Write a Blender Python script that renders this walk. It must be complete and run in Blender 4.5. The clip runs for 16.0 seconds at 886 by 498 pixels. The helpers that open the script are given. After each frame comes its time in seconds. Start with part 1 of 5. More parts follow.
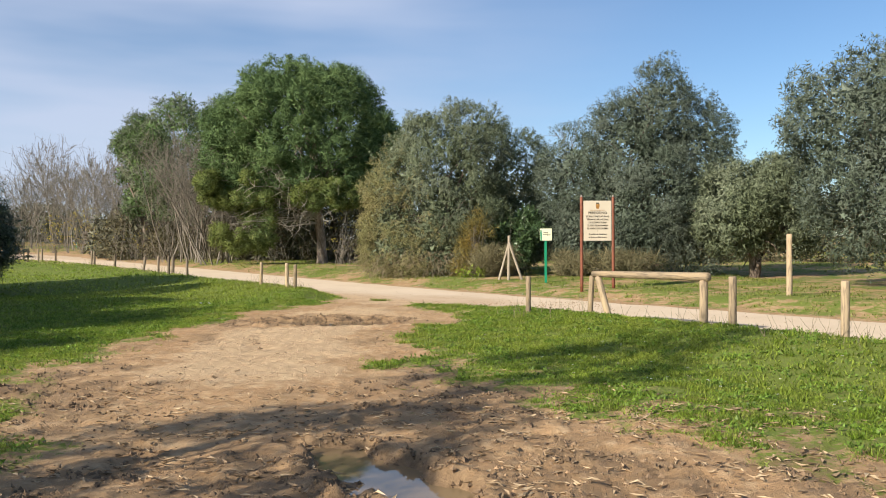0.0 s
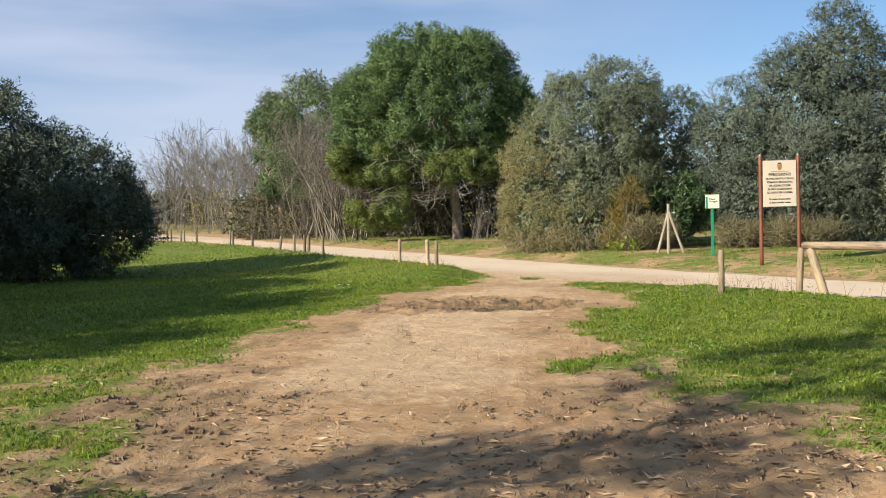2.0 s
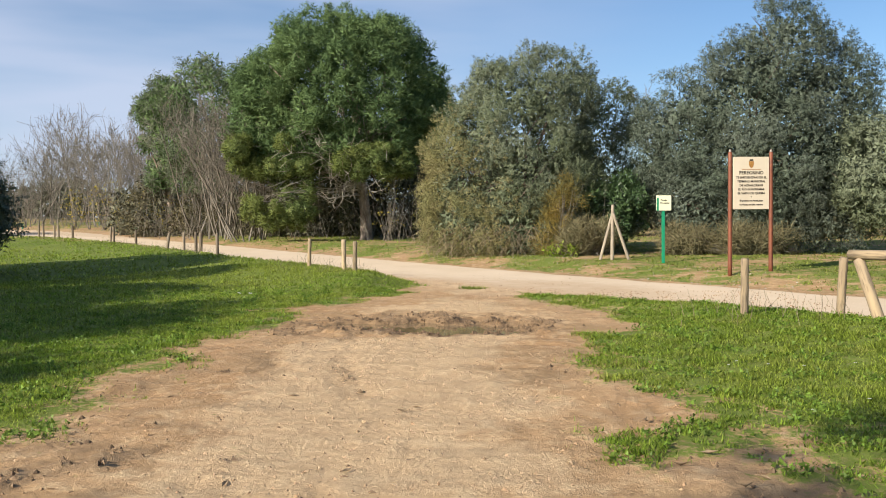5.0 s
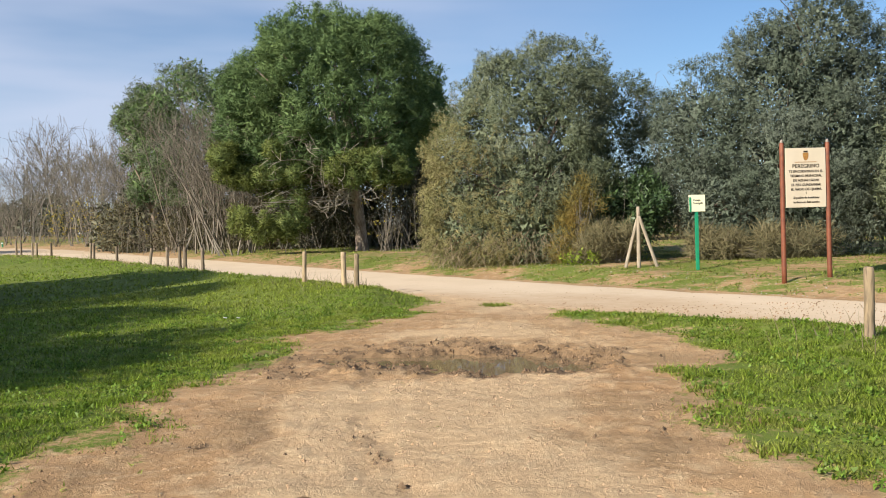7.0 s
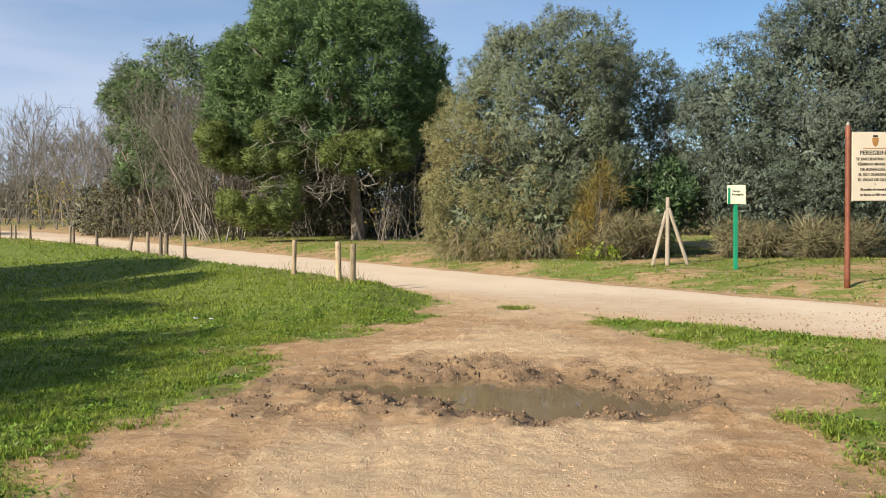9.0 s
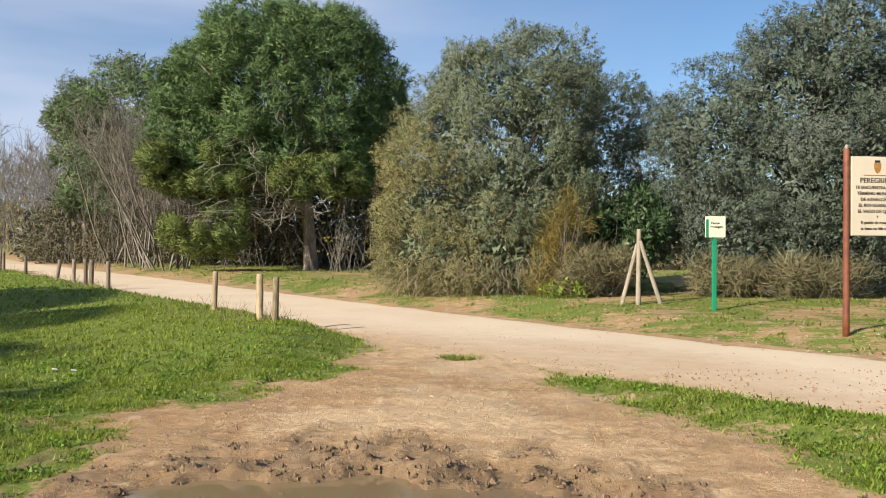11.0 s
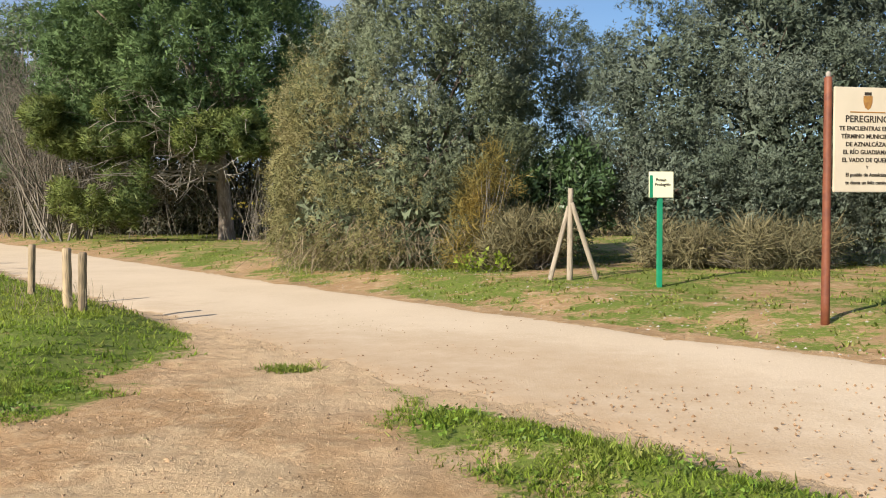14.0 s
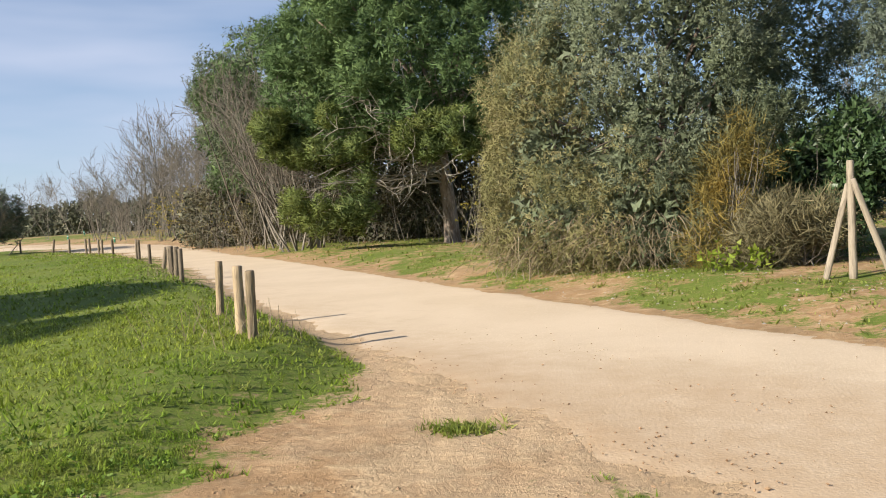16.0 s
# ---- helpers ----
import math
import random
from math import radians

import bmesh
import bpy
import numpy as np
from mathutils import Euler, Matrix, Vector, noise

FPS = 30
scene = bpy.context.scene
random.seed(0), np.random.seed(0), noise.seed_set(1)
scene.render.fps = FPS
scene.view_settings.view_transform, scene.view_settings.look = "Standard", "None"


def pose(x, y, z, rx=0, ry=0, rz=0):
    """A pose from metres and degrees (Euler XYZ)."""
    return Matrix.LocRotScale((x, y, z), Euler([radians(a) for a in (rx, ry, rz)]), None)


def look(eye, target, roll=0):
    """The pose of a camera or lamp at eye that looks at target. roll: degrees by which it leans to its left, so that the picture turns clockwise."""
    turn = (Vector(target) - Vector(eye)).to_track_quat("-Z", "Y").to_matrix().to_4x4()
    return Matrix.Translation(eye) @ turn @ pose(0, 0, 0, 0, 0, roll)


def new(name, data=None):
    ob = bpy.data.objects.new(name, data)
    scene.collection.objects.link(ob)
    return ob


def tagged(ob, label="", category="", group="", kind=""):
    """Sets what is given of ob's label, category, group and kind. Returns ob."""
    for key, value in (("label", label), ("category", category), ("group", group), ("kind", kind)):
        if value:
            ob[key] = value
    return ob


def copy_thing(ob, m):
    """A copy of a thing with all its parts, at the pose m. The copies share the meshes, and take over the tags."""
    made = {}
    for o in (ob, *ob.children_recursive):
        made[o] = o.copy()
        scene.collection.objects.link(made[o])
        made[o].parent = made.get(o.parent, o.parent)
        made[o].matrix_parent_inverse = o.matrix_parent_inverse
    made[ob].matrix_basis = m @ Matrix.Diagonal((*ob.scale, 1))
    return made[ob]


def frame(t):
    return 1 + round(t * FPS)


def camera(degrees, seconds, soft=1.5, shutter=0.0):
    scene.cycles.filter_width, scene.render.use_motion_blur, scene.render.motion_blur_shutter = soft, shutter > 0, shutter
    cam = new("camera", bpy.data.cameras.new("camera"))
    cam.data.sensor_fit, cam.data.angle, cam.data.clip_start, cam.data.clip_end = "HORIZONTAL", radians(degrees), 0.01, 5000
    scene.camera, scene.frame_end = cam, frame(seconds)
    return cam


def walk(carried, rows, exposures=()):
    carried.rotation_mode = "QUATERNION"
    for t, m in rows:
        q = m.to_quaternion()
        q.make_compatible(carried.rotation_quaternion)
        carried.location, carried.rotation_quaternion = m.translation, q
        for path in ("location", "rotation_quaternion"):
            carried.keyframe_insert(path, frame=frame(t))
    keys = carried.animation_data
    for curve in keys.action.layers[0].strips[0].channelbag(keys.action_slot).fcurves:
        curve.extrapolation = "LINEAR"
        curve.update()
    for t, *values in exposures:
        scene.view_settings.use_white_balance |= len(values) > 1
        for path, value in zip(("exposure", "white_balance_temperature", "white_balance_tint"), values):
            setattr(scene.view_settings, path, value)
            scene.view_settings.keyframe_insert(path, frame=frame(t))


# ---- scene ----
cam = camera(54.3, 16.0, 1.0)
METRES, EYE, TILT, LEAN, TURN = 19.4, 1.56, -1.45, 0.0, 0.0
ROWS = [
    (0.0, 0.0, 0.0, 0.0, 0.01, 1.15, 0.35),
    (0.5, -0.0067, 0.0293, -0.0002, 1.97, 0.75, -0.24),
    (1.0, -0.0163, 0.0584, -0.0004, 7.63, 0.3, 0.09),
    (1.5, -0.0277, 0.0884, 0.0005, 8.4, -0.51, 1.84),
    (2.0, -0.0378, 0.1192, 0.0019, 8.52, -0.44, 1.51),
    (2.5, -0.0504, 0.1505, 0.0017, 7.31, -0.75, 2.15),
    (3.0, -0.0603, 0.1817, 0.0023, 6.86, -1.0, 2.11),
    (3.5, -0.0701, 0.2127, 0.0031, 3.6, -1.07, 2.39),
    (4.0, -0.079, 0.2414, 0.0021, 1.81, -1.33, 2.49),
    (4.5, -0.0882, 0.2707, 0.0018, 1.8, -1.32, 1.85),
    (5.0, -0.0961, 0.3016, 0.0013, 1.65, -0.4, 0.49),
    (7.5, -0.1353, 0.4578, 0.005, 0.92, 0.14, 1.94),
    (8.0, -0.1431, 0.4884, 0.0048, 1.39, -0.28, 1.36),
    (10.5, -0.1271, 0.639, 0.008, -0.86, -0.56, -0.26),
    (11.0, -0.1162, 0.667, 0.0093, -1.37, 1.5, -0.12),
    (11.5, -0.1068, 0.6945, 0.0095, -1.76, 1.64, -1.15),
    (12.0, -0.0952, 0.7209, 0.0091, -1.89, 1.62, -1.59),
    (12.5, -0.0824, 0.7494, 0.0101, -2.01, 1.54, -1.55),
    (13.0, -0.0704, 0.7787, 0.0117, -3.26, 0.69, -0.31),
    (13.5, -0.0575, 0.8076, 0.0128, -3.73, -0.48, -0.22),
    (14.0, -0.048, 0.8381, 0.0123, -4.0, -0.73, 0.35),
    (14.5, -0.0393, 0.8669, 0.0124, 1.36, -1.05, -0.12),
    (15.0, -0.0365, 0.899, 0.0127, 6.36, -0.84, 1.09),
    (15.5, -0.0345, 0.93, 0.0138, 9.69, -0.72, 3.03),
    (16.0, -0.036, 0.9597, 0.0149, 11.76, -0.51, 3.04),
]
walk(cam, [(t, pose(0, 0, EYE, TILT, LEAN, TURN) @ pose(METRES * x, METRES * y, METRES * z, 90 + pitch, roll, yaw)) for t, x, y, z, yaw, pitch, roll in ROWS])

# ---- world, sun ----
SUN_EL, SUN_AZ = radians(27), math.atan2(-0.67, -0.74)
sun_dir = Vector((math.cos(SUN_AZ) * math.cos(SUN_EL), math.sin(SUN_AZ) * math.cos(SUN_EL), math.sin(SUN_EL)))
world = bpy.data.worlds.new("sky")
scene.world = world
world.use_nodes = True
wn, wl = world.node_tree.nodes, world.node_tree.links
wn.clear()
w_out, w_bg = wn.new("ShaderNodeOutputWorld"), wn.new("ShaderNodeBackground")
w_sky = wn.new("ShaderNodeTexSky")
w_sky.sky_type, w_sky.sun_disc = "NISHITA", False
w_sky.sun_elevation, w_sky.sun_rotation = SUN_EL, math.pi / 2 - SUN_AZ
w_sky.air_density, w_sky.dust_density, w_sky.ozone_density = 1.0, 0.1, 5.0
w_bg.inputs["Strength"].default_value = 0.08
# thin high cloud, in long streaks
w_co, w_map = wn.new("ShaderNodeTexCoord"), wn.new("ShaderNodeMapping")
w_map.inputs["Scale"].default_value = (1.1, 1.1, 6.5)
w_map.inputs["Rotation"].default_value = (0, radians(-7), 0)
w_map.inputs["Location"].default_value = (0.35, 0.0, 0.1)
w_no = wn.new("ShaderNodeTexNoise")
w_no.inputs["Scale"].default_value, w_no.inputs["Detail"].default_value = 1.5, 4
w_ra = wn.new("ShaderNodeValToRGB")
w_ra.color_ramp.elements[0].position, w_ra.color_ramp.elements[1].position = 0.30, 0.66
w_ra.color_ramp.elements[1].color = (0.75, 0.75, 0.75, 1)
w_sep, w_side, w_mul = wn.new("ShaderNodeSeparateXYZ"), wn.new("ShaderNodeMapRange"), wn.new("ShaderNodeMath")
w_side.interpolation_type, w_mul.operation = "SMOOTHSTEP", "MULTIPLY"
for w_key, w_val in (("From Min", 0.36), ("From Max", -0.2), ("To Min", 0.0), ("To Max", 1.0)):
    w_side.inputs[w_key].default_value = w_val
w_mix = wn.new("ShaderNodeMix")
w_mix.data_type = "RGBA"
w_mix.inputs["B"].default_value = (5.0, 5.5, 6.9, 1)
wl.new(w_co.outputs["Generated"], w_map.inputs["Vector"])
wl.new(w_map.outputs[0], w_no.inputs["Vector"])
wl.new(w_no.outputs["Fac"], w_ra.inputs["Fac"])
wl.new(w_co.outputs["Generated"], w_sep.inputs[0])
wl.new(w_sep.outputs["X"], w_side.inputs["Value"])
wl.new(w_ra.outputs["Color"], w_mul.inputs[0])
wl.new(w_side.outputs["Result"], w_mul.inputs[1])
wl.new(w_mul.outputs[0], w_mix.inputs["Factor"])
wl.new(w_sky.outputs[0], w_mix.inputs["A"])
wl.new(w_mix.outputs["Result"], w_bg.inputs["Color"])
wl.new(w_bg.outputs[0], w_out.inputs["Surface"])
sun = new("sun", bpy.data.lights.new("sun", "SUN"))
sun.data.energy, sun.data.angle, sun.data.color = 5.0, radians(0.53), (1.0, 0.915, 0.79)
sun.matrix_world = look(sun_dir * 50, (0, 0, 0))
scene.view_settings.exposure = 0.7


# ---- materials ----
def material(name, c1, c2, scale=8.0, rough=0.9, bump=0.3, fine=60.0, c3=None, island=0.0, translucent=0.0, stretch=(1, 1, 1), spec=0.2, obrandom=0.0):
    """Two colours mixed by coarse noise, a third by fine noise, with relief; island: how far the pieces of a mesh differ in lightness."""
    m = bpy.data.materials.new(name)
    m.use_nodes = True
    n, l = m.node_tree.nodes, m.node_tree.links
    b = n["Principled BSDF"]
    b.inputs["Roughness"].default_value = rough
    b.inputs["Specular IOR Level"].default_value = spec
    co, mp = n.new("ShaderNodeTexCoord"), n.new("ShaderNodeMapping")
    mp.inputs["Scale"].default_value = stretch
    l.new(co.outputs["Object"], mp.inputs["Vector"])

    def tex(s, detail):
        t = n.new("ShaderNodeTexNoise")
        t.inputs["Scale"].default_value, t.inputs["Detail"].default_value = s, detail
        l.new(mp.outputs[0], t.inputs["Vector"])
        return t

    def mix(a, bb, fac, kind="MIX"):
        x = n.new("ShaderNodeMix")
        x.data_type, x.blend_type = "RGBA", kind
        for sock, v in (("A", a), ("B", bb), ("Factor", fac)):
            if isinstance(v, bpy.types.NodeSocket):
                l.new(v, x.inputs[sock])
            elif sock == "Factor":
                x.inputs[sock].default_value = v
            else:
                x.inputs[sock].default_value = (*v, 1)
        return x.outputs["Result"]

    def ramp(sock, a, bb):
        r = n.new("ShaderNodeMapRange")
        r.inputs["From Min"].default_value, r.inputs["From Max"].default_value = a, bb
        l.new(sock, r.inputs["Value"])
        return r.outputs["Result"]

    big, small = tex(scale, 4), tex(fine, 5)
    col = mix(c1, c2, ramp(big.outputs["Fac"], 0.35, 0.65))
    if c3:
        col = mix(col, c3, ramp(small.outputs["Fac"], 0.5, 0.72))
    if island:
        g = n.new("ShaderNodeNewGeometry")
        r = n.new("ShaderNodeMapRange")
        r.inputs["To Min"].default_value, r.inputs["To Max"].default_value = 1 - island, 1 + island
        l.new(g.outputs["Random Per Island"], r.inputs["Value"])
        col = mix(col, r.outputs["Result"], 1.0, "MULTIPLY")
    if obrandom:
        oi = n.new("ShaderNodeObjectInfo")
        r = n.new("ShaderNodeMapRange")
        r.inputs["To Min"].default_value, r.inputs["To Max"].default_value = 1 - obrandom, 1 + obrandom
        l.new(oi.outputs["Random"], r.inputs["Value"])
        col = mix(col, r.outputs["Result"], 1.0, "MULTIPLY")
    l.new(col, b.inputs["Base Color"])
    if bump:
        bm = n.new("ShaderNodeBump")
        bm.inputs["Strength"].default_value, bm.inputs["Distance"].default_value = bump, 0.02
        l.new(small.outputs["Fac"], bm.inputs["Height"])
        l.new(bm.outputs[0], b.inputs["Normal"])
    if translucent:
        t, a = n.new("ShaderNodeBsdfTranslucent"), n.new("ShaderNodeMixShader")
        l.new(col, t.inputs["Color"])
        a.inputs["Fac"].default_value = translucent
        l.new(b.outputs[0], a.inputs[1])
        l.new(t.outputs[0], a.inputs[2])
        l.new(a.outputs[0], n["Material Output"].inputs["Surface"])
    return m



M_WOOD = material("weathered_pine_pole", (0.40, 0.30, 0.18), (0.27, 0.21, 0.145), 5, 0.85, 0.6, 40, (0.15, 0.115, 0.08), stretch=(1, 1, 0.12), obrandom=0.25)
# darker version of the pole wood, for the left posts after the third
M_DARKWOOD = material("darker_brown_pole", (0.27, 0.215, 0.15), (0.17, 0.135, 0.10), 5, 0.9, 0.6, 40, (0.10, 0.08, 0.06), stretch=(1, 1, 0.12), obrandom=0.3)
M_FINIAL = material("grey_cast_cap", (0.35, 0.31, 0.26), (0.26, 0.23, 0.2), 9, 0.8, 0.2, 60)
M_VERGE = material("verge_grass_blade", (0.27, 0.31, 0.06), (0.22, 0.28, 0.05), 0.6, 0.6, 0.0, 4, (0.40, 0.36, 0.13), 0.3, 0.4)
M_RUST = material("red_brown_steel", (0.20, 0.065, 0.03), (0.14, 0.045, 0.025), 12, 0.6, 0.1, 80, spec=0.4)
M_BOARD = material("cream_panel", (0.62, 0.54, 0.41), (0.56, 0.485, 0.365), 2, 0.55, 0.03, 50, spec=0.4)
M_CREAM = material("pale_sign_panel", (0.80, 0.78, 0.55), (0.74, 0.73, 0.50), 3, 0.5, 0.03, 50, spec=0.4)
M_GREEN = material("green_painted_steel", (0.01, 0.26, 0.13), (0.01, 0.22, 0.11), 6, 0.45, 0.05, 60, spec=0.5)
M_INK = material("dark_lettering", (0.03, 0.025, 0.02), (0.05, 0.04, 0.03), 20, 0.7, 0.0)
M_GOLD = material("ochre_drawing", (0.40, 0.22, 0.06), (0.28, 0.13, 0.04), 20, 0.7, 0.0)
M_BARK = material("grey_bark", (0.16, 0.125, 0.095), (0.09, 0.07, 0.055), 4, 0.95, 0.8, 25, (0.22, 0.18, 0.14), stretch=(1, 1, 0.25))
M_PINEBARK = material("plated_pine_bark", (0.34, 0.27, 0.215), (0.18, 0.135, 0.10), 5, 0.95, 1.0, 14, (0.42, 0.35, 0.29), stretch=(1, 1, 0.3))
M_TWIG = material("bare_twig", (0.205, 0.18, 0.145), (0.135, 0.118, 0.095), 1.0, 0.9, 0.0, 9, (0.27, 0.24, 0.195))
M_PALETWIG = material("pale_dead_twig", (0.36, 0.325, 0.265), (0.25, 0.22, 0.18), 1.0, 0.9, 0.0, 9, (0.42, 0.38, 0.31))
M_OLIVE = material("olive_leaf", (0.15, 0.18, 0.10), (0.20, 0.225, 0.15), 0.5, 0.6, 0.0, 3.0, (0.115, 0.14, 0.075), 0.35, 0.2, spec=0.1)
M_BLUE = material("grey_green_leaf", (0.115, 0.145, 0.10), (0.15, 0.175, 0.135), 0.5, 0.6, 0.0, 3.0, (0.085, 0.11, 0.07), 0.35, 0.22, spec=0.1)
M_DRYLEAF = material("tan_green_leaf", (0.27, 0.24, 0.105), (0.21, 0.21, 0.09), 0.6, 0.6, 0.0, 3.0, (0.31, 0.265, 0.135), 0.35, 0.25)
M_PINE = material("pine_needle", (0.105, 0.165, 0.065), (0.15, 0.215, 0.08), 0.4, 0.6, 0.0, 2.0, (0.08, 0.13, 0.055), 0.3, 0.25, spec=0.1)
M_DARKLEAF = material("dark_evergreen_leaf", (0.05, 0.09, 0.035), (0.075, 0.12, 0.04), 1.5, 0.4, 0.0, 6, (0.04, 0.07, 0.03), 0.35, 0.15, spec=0.4)
M_PINEGREY = material("grey_pine_needle", (0.13, 0.155, 0.095), (0.165, 0.185, 0.12), 0.4, 0.7, 0.0, 2.0, (0.10, 0.125, 0.075), 0.3, 0.2, spec=0.1)
M_STAKE = material("silvered_stake", (0.38, 0.32, 0.24), (0.28, 0.235, 0.175), 5, 0.9, 0.6, 40, (0.18, 0.15, 0.11), stretch=(1, 1, 0.12), obrandom=0.1)
M_PINEY = material("yellow_green_needle", (0.155, 0.19, 0.05), (0.11, 0.155, 0.05), 0.5, 0.55, 0.0, 2.0, (0.20, 0.22, 0.06), 0.35, 0.25)
M_BROOM = material("dull_broom_twig", (0.20, 0.175, 0.09), (0.14, 0.13, 0.07), 1, 0.8, 0.0, 6, (0.25, 0.21, 0.12), 0.35, 0.15)
M_YELLOW = material("yellow_leaf", (0.38, 0.31, 0.06), (0.30, 0.26, 0.06), 1, 0.6, 0.0, 6, (0.45, 0.38, 0.10), 0.3, 0.35)
M_ORANGE = material("ochre_broom", (0.30, 0.21, 0.05), (0.20, 0.18, 0.06), 1, 0.7, 0.0, 6, (0.16, 0.15, 0.06), 0.3, 0.2)
M_GRASS = material("grass_blade", (0.285, 0.335, 0.05), (0.18, 0.28, 0.03), 0.16, 0.55, 0.0, 4, (0.33, 0.35, 0.085), 0.5, 0.45)
M_WEED = material("broad_weed_leaf", (0.16, 0.25, 0.035), (0.12, 0.20, 0.03), 0.8, 0.5, 0.0, 5, (0.18, 0.25, 0.05), 0.45, 0.3)
M_STRAW = material("dry_stalk", (0.33, 0.265, 0.17), (0.22, 0.18, 0.12), 3, 0.9, 0.0, 20, None, 0.3)
M_STONE = material("pale_stone", (0.5, 0.45, 0.38), (0.4, 0.36, 0.3), 10, 0.9, 0.3, 60, obrandom=0.2)
M_CLOD = material("dark_mud_clod", (0.20, 0.135, 0.08), (0.14, 0.095, 0.06), 6, 0.9, 0.4, 50, None, 0.3)
M_CRUMB = material("dry_earth_crumb", (0.34, 0.225, 0.13), (0.25, 0.16, 0.09), 6, 0.95, 0.3, 50, None, 0.35)
M_DEAD = material("dead_leaf", (0.46, 0.35, 0.22), (0.28, 0.19, 0.11), 3, 0.9, 0.0, 20, None, 0.4)
M_WHITE = material("white_scrap", (0.8, 0.8, 0.78), (0.7, 0.7, 0.68), 10, 0.6, 0.1)
M_SCRUB = material("scrub_leaf", (0.10, 0.095, 0.055), (0.15, 0.125, 0.075), 0.4, 0.8, 0.0, 2.0, (0.075, 0.085, 0.045), 0.35, 0.1, spec=0.05)
M_FAR = material("distant_wood", (0.10, 0.115, 0.07), (0.14, 0.13, 0.09), 0.05, 0.9, 0.0, 0.6, (0.08, 0.09, 0.05), 0.3)

M_WATER = bpy.data.materials.new("muddy_water")
M_WATER.use_nodes = True
_b = M_WATER.node_tree.nodes["Principled BSDF"]
_b.inputs["Base Color"].default_value, _b.inputs["Roughness"].default_value = (0.22, 0.155, 0.085, 1), 0.03
_b.inputs["Specular IOR Level"].default_value = 0.5


def ground_material():
    """Grass floor, bare earth, mud and litter, blended by the ground's own soil and mud values with ragged edges."""
    m = bpy.data.materials.new("field_ground")
    m.use_nodes = True
    n, l = m.node_tree.nodes, m.node_tree.links
    b = n["Principled BSDF"]
    b.inputs["Specular IOR Level"].default_value = 0.2
    co = n.new("ShaderNodeTexCoord")

    def tex(s, d=5, r=0.55):
        t = n.new("ShaderNodeTexNoise")
        t.inputs["Scale"].default_value, t.inputs["Detail"].default_value, t.inputs["Roughness"].default_value = s, d, r
        l.new(co.outputs["Object"], t.inputs["Vector"])
        return t.outputs["Fac"]

    def rng(v, a, bb, c=0.0, d=1.0):
        r = n.new("ShaderNodeMapRange")
        for i, x in zip(("From Min", "From Max", "To Min", "To Max"), (a, bb, c, d)):
            r.inputs[i].default_value = x
        l.new(v, r.inputs["Value"])
        return r.outputs["Result"]

    def mix(a, bb, f):
        x = n.new("ShaderNodeMix")
        x.data_type = "RGBA"
        for sock, v in (("A", a), ("B", bb), ("Factor", f)):
            if isinstance(v, bpy.types.NodeSocket):
                l.new(v, x.inputs[sock])
            else:
                x.inputs[sock].default_value = (*v, 1) if sock != "Factor" else v
        return x.outputs["Result"]

    def add(a, bb, op="ADD"):
        x = n.new("ShaderNodeMath")
        x.operation = op
        l.new(a, x.inputs[0])
        if isinstance(bb, bpy.types.NodeSocket):
            l.new(bb, x.inputs[1])
        else:
            x.inputs[1].default_value = bb
        return x.outputs[0]

    def attr(name):
        a = n.new("ShaderNodeAttribute")
        a.attribute_name = name
        return a.outputs["Fac"]

    n1, n2, n3, n4, n5 = tex(0.35), tex(2.2), tex(16, 8, 0.65), tex(90, 4, 0.65), tex(5, 9, 0.68)
    grass = mix((0.125, 0.175, 0.025), (0.17, 0.21, 0.035), rng(n1, 0.35, 0.65))
    grass = mix(grass, (0.23, 0.21, 0.08), rng(n3, 0.5, 0.7, 0.0, 0.8))
    grass = mix(grass, (0.075, 0.11, 0.02), rng(n4, 0.5, 0.72, 0.0, 0.7))
    earth = mix((0.39, 0.235, 0.115), (0.47, 0.305, 0.16), rng(n1, 0.35, 0.65))
    earth = mix(earth, (0.33, 0.205, 0.10), rng(n2, 0.47, 0.68, 0.0, 0.8))
    earth = mix(earth, (0.60, 0.44, 0.26), rng(n5, 0.48, 0.66, 0.0, 0.65))
    earth = mix(earth, (0.24, 0.15, 0.08), rng(n3, 0.56, 0.70, 0.0, 0.6))
    earth = mix(earth, (0.30, 0.20, 0.105), rng(tex(0.9, 6, 0.6), 0.5, 0.68, 0.0, 0.75))
    earth = mix(earth, (0.62, 0.46, 0.28), rng(add(attr("worn"), rng(n5, 0.2, 0.8, -0.35, 0.35)), 0.3, 0.8, 0.0, 0.5))
    earth = mix(earth, (0.61, 0.445, 0.275), attr("sand"))
    earth = mix(earth, (0.20, 0.125, 0.07), rng(n4, 0.58, 0.72, 0.0, 0.4))
    mud = mix((0.17, 0.11, 0.06), (0.25, 0.165, 0.09), rng(n3, 0.35, 0.65))
    f = add(add(attr("soil"), rng(n2, 0.2, 0.8, -0.5, 0.5)), rng(n3, 0.2, 0.8, -0.4, 0.4))
    f = rng(f, 0.36, 0.64)
    col = mix(grass, earth, f)
    g = add(attr("mud"), rng(n3, 0.25, 0.75, -0.25, 0.25))
    col = mix(col, mud, rng(g, 0.3, 0.8))
    l.new(col, b.inputs["Base Color"])
    l.new(rng(g, 0.5, 0.9, 0.95, 0.6), b.inputs["Roughness"])
    bp = n.new("ShaderNodeBump")
    bp.inputs["Strength"].default_value, bp.inputs["Distance"].default_value = 0.9, 0.032
    l.new(add(add(n5, 1.5, "MULTIPLY"), add(n4, 0.25, "MULTIPLY")), bp.inputs["Height"])
    l.new(bp.outputs[0], b.inputs["Normal"])
    return m


